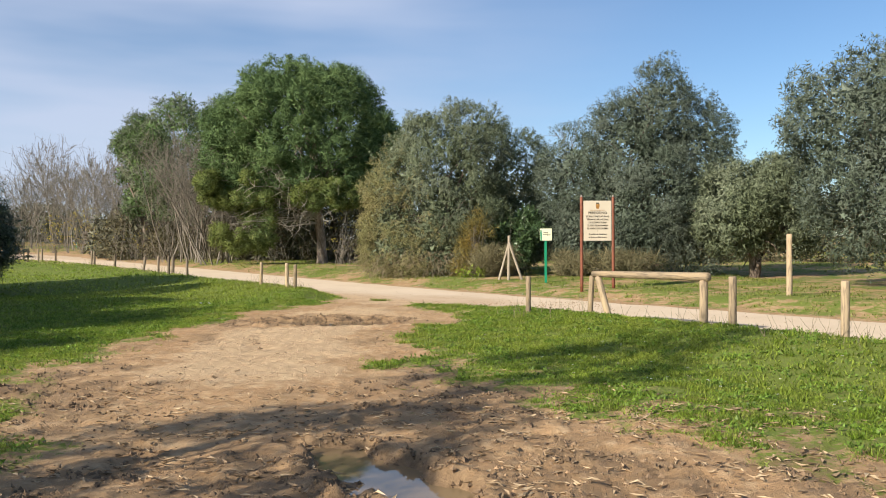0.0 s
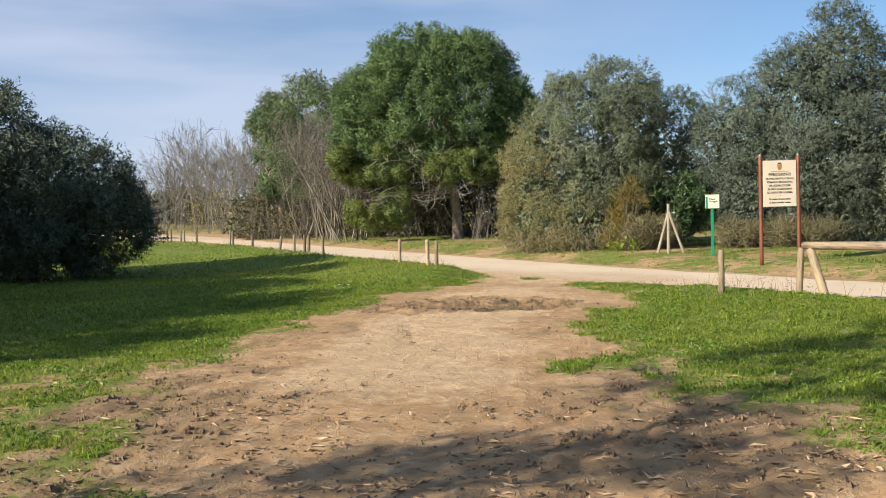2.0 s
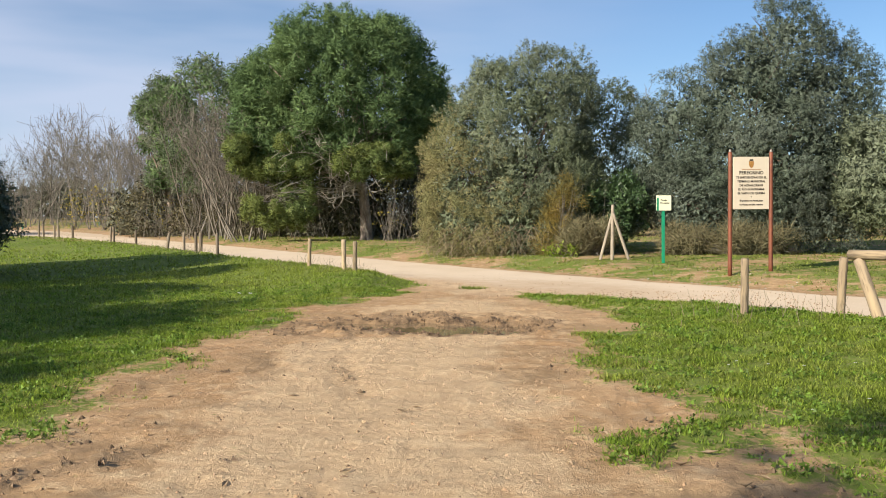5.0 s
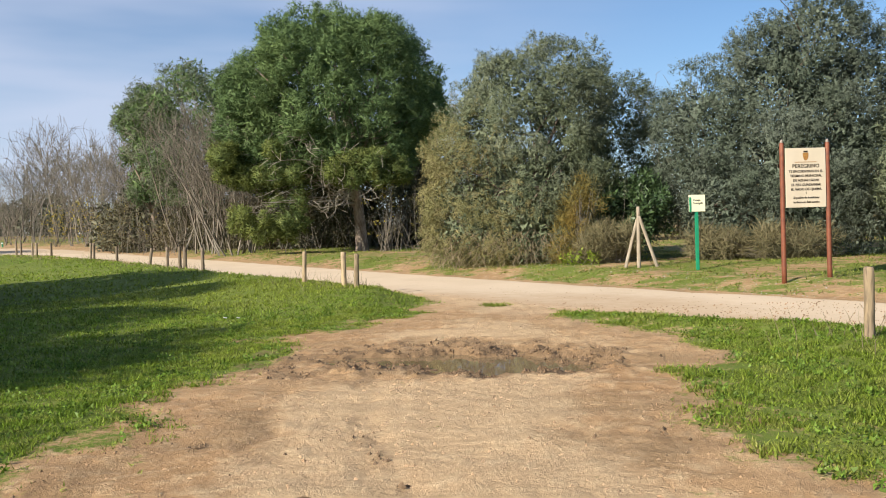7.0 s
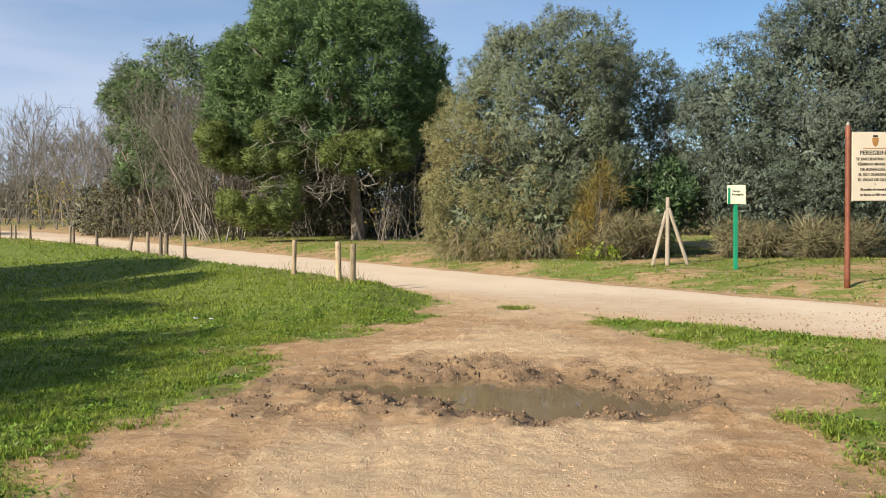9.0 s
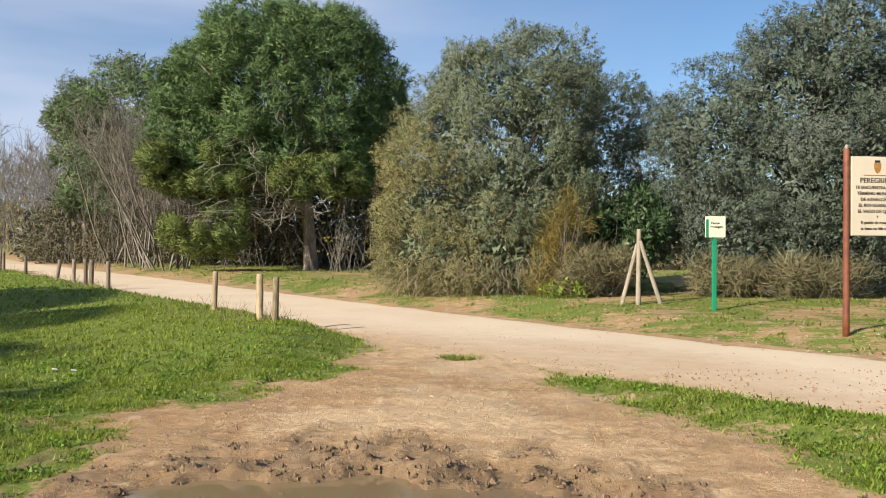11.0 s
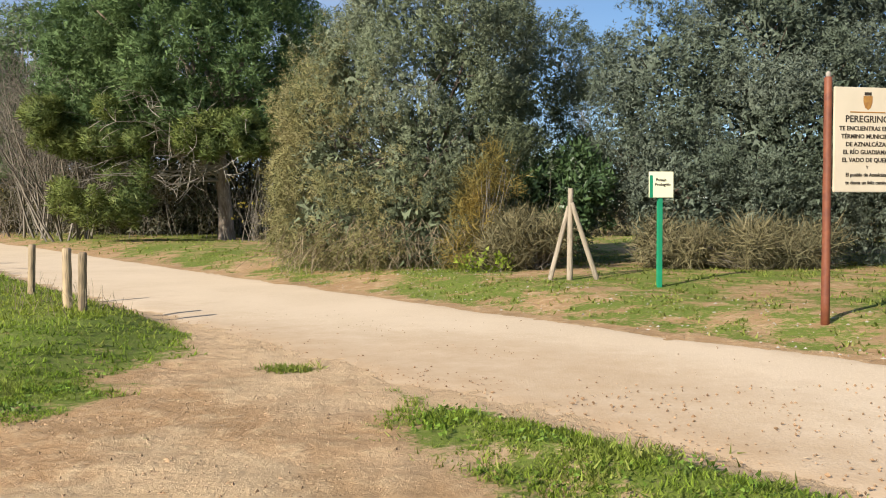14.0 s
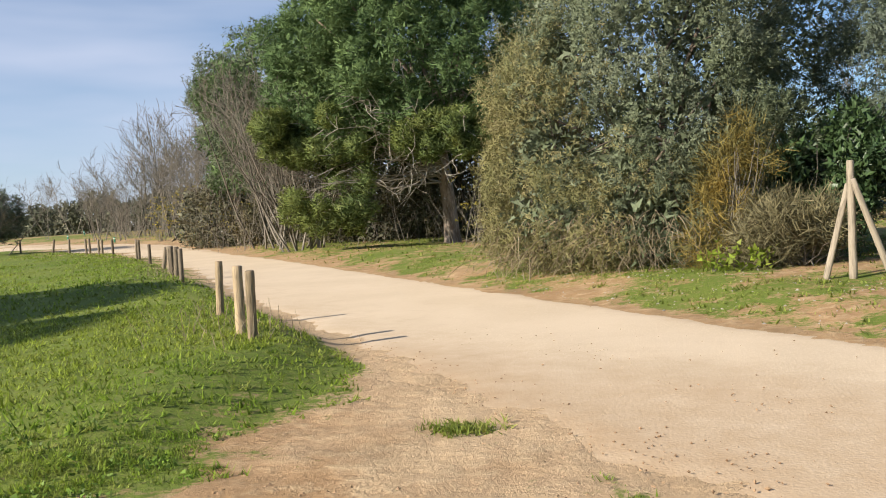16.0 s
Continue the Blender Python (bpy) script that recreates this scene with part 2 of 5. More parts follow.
M_GROUND = ground_material()


def road_material():
    """Compacted sand, browner where earth has been carried onto it, with faint wheel lines and specks."""
    m = material("compacted_road", (0.66, 0.525, 0.37), (0.605, 0.475, 0.325), 0.6, 0.95, 0.25, 45, (0.70, 0.565, 0.41))
    n, l = m.node_tree.nodes, m.node_tree.links
    b = n["Principled BSDF"]
    old = b.inputs["Base Color"].links[0].from_socket
    at, co, tx, rg, mx = n.new("ShaderNodeAttribute"), n.new("ShaderNodeTexCoord"), n.new("ShaderNodeTexNoise"), n.new("ShaderNodeMapRange"), n.new("ShaderNodeMix")
    at.attribute_name, mx.data_type = "earth", "RGBA"
    tx.inputs["Scale"].default_value, tx.inputs["Detail"].default_value, tx.inputs["Roughness"].default_value = 3.0, 9, 0.7
    l.new(co.outputs["Object"], tx.inputs["Vector"])
    ad = n.new("ShaderNodeMath")
    l.new(at.outputs["Fac"], ad.inputs[0])
    l.new(tx.outputs["Fac"], ad.inputs[1])
    rg.inputs["From Min"].default_value, rg.inputs["From Max"].default_value = 0.55, 1.3
    l.new(ad.outputs[0], rg.inputs["Value"])
    l.new(rg.outputs["Result"], mx.inputs["Factor"])
    l.new(old, mx.inputs["A"])
    mx.inputs["B"].default_value = (0.47, 0.33, 0.20, 1)
    l.new(mx.outputs["Result"], b.inputs["Base Color"])
    return m


M_ROAD = road_material()

# ---- plan: the road runs along D, its distance from the walker along N ----
N, D = np.array((0.83, 0.5578)), np.array((-0.5578, 0.83))
DIRT = np.array([(-3.1, 28), (-3.2, 26), (-3.4, 23), (-4.05, 21.5), (-4.85, 20.9), (-5.2, 20.4), (-4.65, 19), (-4.75, 17.7), (-5.35, 16.2), (-5.1, 14.2), (-5.0, 11.7), (-5.2, 10.2),
                 (-4.5, 9), (-3.9, 7.5), (-3.7, 6.4), (-4.2, 3), (-5, -8), (7, -8), (5, 2.5), (3.2, 5), (2.4, 5.9), (1.8, 6.8), (1.1, 7.7), (0.5, 8.9), (-0.2, 10.1),
                 (-0.5, 11.2), (0.1, 12.6), (-0.5, 14.4), (-0.3, 16.2), (0.6, 17.8), (0.5, 19), (-0.1, 20.4), (-0.8, 22.2), (0.2, 24)])
HOLLOWS = [((-1.95, 17.6), (1.05, 0.85), -18), ((-2.85, 18.1), (0.68, 0.46), 12), ((-3.6, 18.15), (0.42, 0.3), 30), ((-0.45, 6.0), (1.0, 0.33), -56)]
PUDDLES = [((-2.5, 17.75), (2.0, 1.35), -12, -0.042), ((-0.45, 5.95), (1.3, 0.55), -56, -0.06)]
RIDGES = [((-4.6, 18.3), (-2.7, 19.2), 0.2), ((-3.5, 17.5), (-2.9, 18.6), 0.12), ((-2.9, 18.9), (-1.0, 18.3), 0.15), ((-1.5, 18.2), (-0.85, 16.8), 0.13), ((-3.9, 17.5), (-2.8, 17.0), 0.12), ((-1.5, 6.9), (0.0, 4.9), 0.14)]


def sstep(a, b, x):
    x = np.clip((x - a) / (b - a), 0, 1)
    return x * x * (3 - 2 * x)


def poly_sd(px, py, poly):
    """Distance to a polygon's outline, negative inside; far off it only says far."""
    near = (px > poly[:, 0].min() - 4) & (px < poly[:, 0].max() + 4) & (py > poly[:, 1].min() - 4) & (py < poly[:, 1].max() + 4)
    out = np.full(px.shape, 4.0)
    if near.any():
        out[near] = poly_near(px[near], py[near], poly)
    return out


def poly_near(px, py, poly):
    best, inside = np.full(px.shape, 1e9), np.zeros(px.shape, bool)
    for (x0, y0), (x1, y1) in zip(poly, np.roll(poly, -1, 0)):
        ex, ey = x1 - x0, y1 - y0
        t = np.clip(((px - x0) * ex + (py - y0) * ey) / (ex * ex + ey * ey), 0, 1)
        best = np.minimum(best, np.hypot(px - x0 - t * ex, py - y0 - t * ey))
        cross = ((y0 > py) != (y1 > py)) & (px < ex * (py - y0) / (ey if ey else 1e-9) + x0)
        inside ^= cross
    return np.where(inside, -best, best)


def wave(x, y, seed, size):
    """Smooth noise from a few summed waves, about -1 to 1."""
    r = np.random.RandomState(seed)
    out = 0
    for i in range(7):
        a, k, p = r.uniform(0, 6.283), r.uniform(0.5, 1.6) / size, r.uniform(0, 6.283)
        out = out + np.sin(6.283 * k * (x * np.cos(a) + y * np.sin(a)) + p)
    return out / 3.5


# near edge of the road: straight along the fence, then a bend to the left uphill
NEAR = [tuple(12.3 * N + u * D) for u in (-60, -30, -10, 0, 10, 20, 30, 40, 47)]
NEAR += [(-21, 52.6), (-26, 58.9), (-30.5, 63.0), (-36, 68.0), (-44, 75), (-56, 84), (-75, 96), (-110, 115), (-180, 150)]
NEAR = np.array(NEAR)


def smooth_line(pts, step):
    """Catmull-Rom through points, resampled."""
    out = []
    for i in range(len(pts) - 1):
        p0, p1, p2, p3 = pts[max(i - 1, 0)], pts[i], pts[i + 1], pts[min(i + 2, len(pts) - 1)]
        k = max(2, int(np.hypot(*(p2 - p1)) / step))
        for t in np.arange(k) / k:
            out.append(0.5 * (2 * p1 + (p2 - p0) * t + (2 * p0 - 5 * p1 + 4 * p2 - p3) * t * t + (3 * p1 - p0 - 3 * p2 + p3) * t ** 3))
    out.append(pts[-1])
    return np.array(out)


ROAD_W = 4.3


def road_w(y):
    """The road widens into the bend."""
    return ROAD_W + 4.5 * sstep(55, 76, y)


NEAR_L = smooth_line(NEAR, 0.4)
_t = np.gradient(NEAR_L, axis=0)
_t /= np.linalg.norm(_t, axis=1)[:, None]
FAR_L = NEAR_L + road_w(NEAR_L[:, 1])[:, None] * np.stack((_t[:, 1], -_t[:, 0]), 1)
ROAD_POLY = np.vstack((NEAR_L[::4], FAR_L[::-4]))


def road_offset(x, y):
    """Distance beyond the road's near edge; negative on the walker's side."""
    best, off = np.full(x.shape, 1e9), np.zeros(x.shape)
    for a, b in zip(NEAR[:-1], NEAR[1:]):
        e = b - a
        t = np.clip(((x - a[0]) * e[0] + (y - a[1]) * e[1]) / (e @ e), 0, 1)
        dx, dy = x - a[0] - t * e[0], y - a[1] - t * e[1]
        d = np.hypot(dx, dy)
        side = np.sign(e[1] * dx - e[0] * dy)
        near = d < best
        best, off = np.where(near, d, best), np.where(near, d * side, off)
    return off


def slope(x, y):
    d = np.clip(y - 28, 0, 90)
    return 0.007 * d + 0.00018 * d * d


TRACKS = [((-6.35, 19.0), (-5.3, 20.8), 0.09), ((-6.3, 15.4), (-5.35, 17.2), 0.09), ((-3.3, 16.2), (-2.75, 12.0), 0.13), ((-4.15, 16.6), (-3.6, 13.2), 0.12), ((-0.4, 9.0), (2.4, 4.2), 0.14), ((-1.6, 8.4), (-2.3, 3.6), 0.15), ((0.8, 8.0), (3.6, 4.4), 0.13)]


def tyre_marks(x, y):
    """Pressed wheel lines: how strong, and their tread."""
    k, tread = np.zeros(x.shape), np.zeros(x.shape)
    for a, b, w in TRACKS:
        a, e = np.array(a), np.array(b) - np.array(a)
        ln = np.hypot(*e)
        u = ((x - a[0]) * e[0] + (y - a[1]) * e[1]) / ln
        v = ((y - a[1]) * e[0] - (x - a[0]) * e[1]) / ln + 0.10 * np.sin(u * 1.1)
        g = sstep(w * 1.5, w * 0.7, np.abs(v)) * sstep(0, 0.6, u) * sstep(ln, ln - 0.6, u) * np.clip(0.6 + 0.6 * wave(x, y, 17, 0.9), 0, 1)
        k = np.maximum(k, g)
        tread = np.where(g > 0, np.sin(u * 55 + 14 * np.abs(v)), tread)
    return k, tread


def mud_ridges(x, y):
    """Churned rims of mud thrown up round the puddles, 0 to 1."""
    k = np.zeros(x.shape)
    for a, b, w in RIDGES:
        a, e = np.array(a), np.array(b) - np.array(a)
        t = np.clip(((x - a[0]) * e[0] + (y - a[1]) * e[1]) / (e @ e), 0, 1)
        d = np.hypot(x - a[0] - t * e[0], y - a[1] - t * e[1]) + 0.10 * wave(x, y, 51, 0.6)
        k = np.maximum(k, sstep(w * 1.3, w * 0.2, d) * np.clip(0.55 + 0.6 * wave(x, y, 52, 0.45), 0, 1))
    return k


def soil_mud(x, y):
    """How bare (0 to 1) and how muddy (0 to 1) the ground is."""
    sd = poly_sd(x, y, DIRT) + 0.25 * wave(x, y, 3, 1.6) + 0.12 * wave(x, y, 57, 0.5) + sstep(15, 11, y) * (0.4 * wave(x, y, 58, 1.9) + 0.25 * wave(x, y, 59, 0.7))
    off = road_offset(x, y)
    soil = sstep(0.7, -0.7, sd)
    rw_ = road_w(y)
    off = np.where(off > 0, off * ROAD_W / rw_, off)
    soil = np.maximum(soil, sstep(0.35, -0.05, np.abs(off - ROAD_W / 2) - ROAD_W / 2))
    verge = sstep(3.8, 4.6, off)
    soil = np.maximum(soil, verge * (0.40 + 0.25 * wave(x, y, 8, 4.0) + 0.12 * sstep(6, 4.6, off) + 0.06 * sstep(7, 10, off)))
    soil = np.where((sd > 0) & (off < 0) & (y < 12), np.maximum(soil, (0.46 + 0.14 * wave(x, y, 62, 0.8)) * sstep(3.4, 0.3, sd)), soil)
    mud = np.zeros(x.shape)
    for (cx, cy), (rx, ry), ang in HOLLOWS:
        ca, sa = math.cos(radians(ang)), math.sin(radians(ang))
        u, v = ((x - cx) * ca + (y - cy) * sa) / rx, (-(x - cx) * sa + (y - cy) * ca) / ry
        r = np.hypot(u, v) + 0.18 * wave(x, y, 5, 0.7)
        mud = np.maximum(mud, sstep(1.7, 0.9, r))
    mud = np.maximum(mud, 0.9 * mud_ridges(x, y))
    mud = np.maximum(mud, 0.6 * sstep(1.15, 0.6, np.hypot((x + 2.9) / 2.1, (y - 18.2) / 1.75) + 0.3 * wave(x, y, 6, 0.8)))
    mud = np.maximum(mud, 0.68 * sstep(1.2, 0.3, np.hypot((x + 0.2) / 4.2, (y - 4.6) / 3.4) + 0.3 * wave(x, y, 7, 1.0)))
    for cx, cy, rx, ry in ((-4.6, 8.6, 2.0, 3.0), (0.4, 9.2, 2.0, 2.4)):
        mud = np.maximum(mud, 0.62 * sstep(1.2, 0.4, np.hypot((x - cx) / rx, (y - cy) / ry) + 0.3 * wave(x, y, 61, 0.9)) * sstep(1.0, 0.0, sd))
    mud = np.maximum(mud, 0.45 * sstep(0.15, 0.8, wave(x, y, 14, 2.6) - 0.25 * np.abs(x + 2.2)) * sstep(-0.3, -1.2, sd) * sstep(19, 16, y))
    mud = np.maximum(mud, 0.42 * sstep(-0.2, 0.7, wave(x, y, 15, 1.4)) * sstep(0.8, -0.2, sd) * sstep(-2.0, -0.8, sd) * sstep(18, 14, y))
    return soil, np.maximum(mud, 0.5 * tyre_marks(x, y)[0])


def height(x, y, detail=True):
    x, y = np.asarray(x, float), np.asarray(y, float)
    off = road_offset(x, y)
    sd = poly_sd(x, y, DIRT)
    off = np.where(off > 0, off * ROAD_W / road_w(y), off)
    grassy = sstep(0.0, 1.2, sd)
    z = slope(x, y)
    z = z + 0.21 * sstep(-4.5, -1.2, off) * sstep(0.25, -0.7, off) * grassy
    z = z + 0.22 * sstep(ROAD_W, ROAD_W + 2.2, off)
    z = z + 0.05 * wave(x, y, 1, 9.0) * sstep(0.5, 3, np.abs(off - ROAD_W / 2) - ROAD_W / 2)
    z = z - 0.06 * sstep(0.6, 1.2, ROAD_W / 2 - np.abs(off - ROAD_W / 2))
    if detail:
        soil, mud = soil_mud(x, y)
        z = z + 0.012 * wave(x, y, 2, 0.8) * sstep(0.3, 0.8, soil) * (np.abs(off - ROAD_W / 2) > ROAD_W / 2)
        tk, tr = tyre_marks(x, y)
        z = z - tk * (0.014 - 0.005 * tr)
        z = z + 0.03 * mud * wave(x, y, 4, 0.35) + 0.02 * mud * wave(x, y, 10, 0.15)
        z = z + mud_ridges(x, y) * (0.028 + 0.032 * wave(x, y, 53, 0.22) + 0.018 * wave(x, y, 54, 0.11))
        z = z + 0.006 * wave(x, y, 55, 0.3) * sstep(0.3, 0.8, soil)
        for (cx, cy), (rx, ry), ang in HOLLOWS:
            ca, sa = math.cos(radians(ang)), math.sin(radians(ang))
            u, v = ((x - cx) * ca + (y - cy) * sa) / rx, (-(x - cx) * sa + (y - cy) * ca) / ry
            r = np.hypot(u, v) + 0.22 * wave(x, y, 5, 0.7) + 0.08 * wave(x, y, 12, 0.22)
            z = z - 0.12 * sstep(1.25, 0.65, r) + 0.02 * sstep(1.7, 1.35, r) * sstep(1.0, 1.3, r)
    return z


def gz(x, y):
    return float(height(np.array([x]), np.array([y]), False)[0])


# ---- mesh helpers ----
def mesh_from(name, verts, faces, mat, parent=None, smooth=False):
    me = bpy.data.meshes.new(name)
    verts, faces = np.asarray(verts, np.float32), np.asarray(faces, np.int32)
    k = faces.shape[1]
    me.vertices.add(len(verts))
    me.vertices.foreach_set("co", verts.ravel())
    me.loops.add(faces.size)
    me.loops.foreach_set("vertex_index", faces.ravel())
    me.polygons.add(len(faces))
    me.polygons.foreach_set("loop_start", np.arange(0, faces.size, k, dtype=np.int32))
    me.polygons.foreach_set("use_smooth", np.full(len(faces), smooth))
    me.update(calc_edges=True)
    me.materials.append(mat)
    ob = new(name, me)
    if parent:
        ob.parent = parent
    return ob


def part(name, bm, mat, parent=None, label="", smooth=False):
    me = bpy.data.meshes.new(name)
    bm.to_mesh(me)
    bm.free()
    me.materials.append(mat)
    if smooth:
        me.polygons.foreach_set("use_smooth", np.full(len(me.polygons), True))
    ob = new(name, me)
    if parent:
        ob.parent = parent
    return tagged(ob, label)


def empty(name, m, label, category, group="", kind=""):
    ob = new(name)
    ob.empty_display_size = 0.1
    ob.matrix_world = m
    return tagged(ob, label, category, group, kind)


def pole(length, r0, r1, seed=0, sides=12, bend=0.0, chamfer=0.012):
    """An uneven round timber, standing on the origin, with a worn top."""
    rnd = random.Random(seed)
    bm = bmesh.new()
    rings, steps = [], 9
    for i in range(steps + 1):
        t = i / steps
        r = r0 + (r1 - r0) * t + rnd.uniform(-1, 1) * 0.02 * r0
        cx = bend * math.sin(t * math.pi) + rnd.uniform(-0.002, 0.002)
        rings.append([bm.verts.new((cx + r * math.cos(a) * (1 + 0.05 * math.sin(3 * a + seed)), r * math.sin(a), t * (length - chamfer))) for a in [6.2832 * k / sides for k in range(sides)]])
    rings.append([bm.verts.new((v.co.x * 0.8, v.co.y * 0.8, length + rnd.uniform(-0.004, 0.004))) for v in rings[-1]])
    for a, b in zip(rings, rings[1:]):
        for k in range(sides):
            bm.faces.new((a[k], a[(k + 1) % sides], b[(k + 1) % sides], b[k]))
    bm.faces.new(rings[-1])
    bm.faces.new(rings[0][::-1])
    return bm


def box(sx, sy, sz, bevel=0.0, at=(0, 0, 0)):
    bm = bmesh.new()
    bmesh.ops.create_cube(bm, size=1)
    for v in bm.verts:
        v.co = (v.co.x * sx + at[0], v.co.y * sy + at[1], v.co.z * sz + at[2])
    if bevel:
        bmesh.ops.bevel(bm, geom=bm.edges[:], offset=bevel, segments=2, affect="EDGES")
    return bm


class Tubes:
    """Collects tapered branches and turns them into one mesh."""

    def __init__(self, sides=5):
        self.v, self.f, self.k, self.n = [], [], sides, 0

    def add(self, pts, radii):
        pts = np.asarray(pts, float)
        tang = np.gradient(pts, axis=0)
        tang /= np.linalg.norm(tang, axis=1)[:, None] + 1e-9
        ref = np.where(np.abs(tang[:, 2:3]) > 0.9, (1.0, 0, 0), (0, 0, 1.0))
        a = np.cross(tang, ref)
        a /= np.linalg.norm(a, axis=1)[:, None] + 1e-9
        b = np.cross(tang, a)
        ang = np.arange(self.k) * 6.2832 / self.k
        r = np.asarray(radii, float)[:, None, None]
        ring = pts[:, None] + r * (a[:, None] * np.cos(ang)[None, :, None] + b[:, None] * np.sin(ang)[None, :, None])
        m, k = len(pts), self.k
        self.v.append(ring.reshape(-1, 3))
        i, j = np.meshgrid(np.arange(m - 1), np.arange(k), indexing="ij")
        j2 = (j + 1) % k
        self.f.append(np.stack((i * k + j, i * k + j2, (i + 1) * k + j2, (i + 1) * k + j), -1).reshape(-1, 4) + self.n)
        self.n += m * k

    def mesh(self, name, mat, parent=None):
        return mesh_from(name, np.vstack(self.v), np.vstack(self.f), mat, parent, True)


def branch(rs, start, direction, length, steps=6, wander=0.18, lift=0.0):
    pts, d = [np.array(start, float)], np.array(direction, float)
    d /= np.linalg.norm(d)
    for i in range(steps):
        d = d + rs.normal(0, wander, 3) + (0, 0, lift)
        d /= np.linalg.norm(d)
        pts.append(pts[-1] + d * length / steps)
    return np.array(pts)


def leaves(rs, centres, normals, per, spread, size, aspect, droop=0.0, up=0.0, wild=0.75):
    """Leaf blades (triangles) scattered round clump centres, each facing out of its clump; returns corners, faces and corner normals."""
    c = np.repeat(centres, per, 0)
    nn = np.repeat(normals, per, 0)
    c = c + rs.normal(0, 1, c.shape) * spread
    d = nn * 0.7 + rs.normal(0, wild, c.shape) + (0, 0, up - droop)
    d /= np.linalg.norm(d, axis=1)[:, None]
    s = np.cross(d, rs.normal(0, 1, c.shape))
    s /= np.linalg.norm(s, axis=1)[:, None]
    ln = size * rs.uniform(0.6, 1.35, (len(c), 1))
    w = ln * aspect
    geo = np.cross(s, d)
    flip = np.sign((geo * nn).sum(1, keepdims=True) + 1e-9)
    s, geo = s * flip, geo * flip
    v = np.stack((c - s * w, c + s * w, c + d * ln), 1).reshape(-1, 3)
    m = nn * 0.45 + geo * 0.75
    m /= np.linalg.norm(m, axis=1)[:, None]
    return v, np.arange(len(c) * 3).reshape(-1, 3), np.repeat(m, 3, 0)


def sprays(rs, centres, normals, per, length, size, aspect, up=0.5, splay=0.6, wild=0.45, thin=0.02):
    """Leafy shoots: each clump is a short twig pointing out and up, its leaves set along it."""
    ax = normals * 0.6 + rs.normal(0, wild, centres.shape) + (0, 0, up)
    ax /= np.linalg.norm(ax, axis=1)[:, None]
    ln = length * rs.uniform(0.5, 1.4, (len(centres), 1))
    c, a = np.repeat(centres, per, 0), np.repeat(ax, per, 0)
    nn, l_ = np.repeat(normals, per, 0), np.repeat(ln, per, 0)
    k = len(c)
    u = rs.uniform(0, 1, (k, 1))
    side = np.cross(a, rs.normal(0, 1, c.shape))
    side /= np.linalg.norm(side, axis=1)[:, None] + 1e-9
    c = c + a * l_ * (u - 0.3) + side * thin
    d = a * (1 - splay) + side * splay + rs.normal(0, 0.12, c.shape)
    d /= np.linalg.norm(d, axis=1)[:, None]
    s = np.cross(d, rs.normal(0, 1, c.shape))
    s /= np.linalg.norm(s, axis=1)[:, None]
    sz = size * rs.uniform(0.6, 1.35, (k, 1)) * (1.15 - 0.4 * u)
    geo = np.cross(s, d)
    flip = np.sign((geo * (nn + side)).sum(1, keepdims=True) + 1e-9)
    s, geo = s * flip, geo * flip
    v = np.stack((c - s * sz * aspect, c + s * sz * aspect, c + d * sz), 1).reshape(-1, 3)
    m = nn * 0.45 + side * 0.35 + geo * 0.5
    m /= np.linalg.norm(m, axis=1)[:, None]
    return v, np.arange(k * 3).reshape(-1, 3), np.repeat(m, 3, 0)


def foliage(name, vfn, mat, parent=None):
    """Leaves as one mesh, shaded by the corner normals given."""
    ob = mesh_from(name, vfn[0], vfn[1], mat, parent, True)
    ob.data.attributes.new("custom_normal", "FLOAT_VECTOR", "POINT").data.foreach_set("vector", vfn[2].astype(np.float32).ravel())
    return ob


def lumps(rs, blobs, r0, r1, cover=1.3, squash=1.05):
    """Small ellipsoids that cover the skins of large ones."""
    out, big = [], np.array(blobs, float)
    for i, (cx, cy, cz, rx, ry, rz) in enumerate(blobs):
        rm = (r0 + r1) / 2
        k = int(cover * 4 * ((rx * ry + rx * rz + ry * rz) / 3) / (rm * rm))
        d = rs.normal(0, 1, (k, 3))
        d /= np.linalg.norm(d, axis=1)[:, None]
        p = np.array((cx, cy, cz)) + d * (rx, ry, rz) * (1.06 - 0.36 * rs.uniform(0, 1, (k, 1)) ** 0.7)
        q = (((p[:, None] - big[None, :, :3]) / big[None, :, 3:6]) ** 2).sum(2) < 0.49
        q[:, i] = False
        p = p[~q.any(1)]
        r = rs.uniform(r0, r1, len(p))
        out.extend(tuple(v) for v in np.column_stack((p, r, r, r * squash)))
    return out


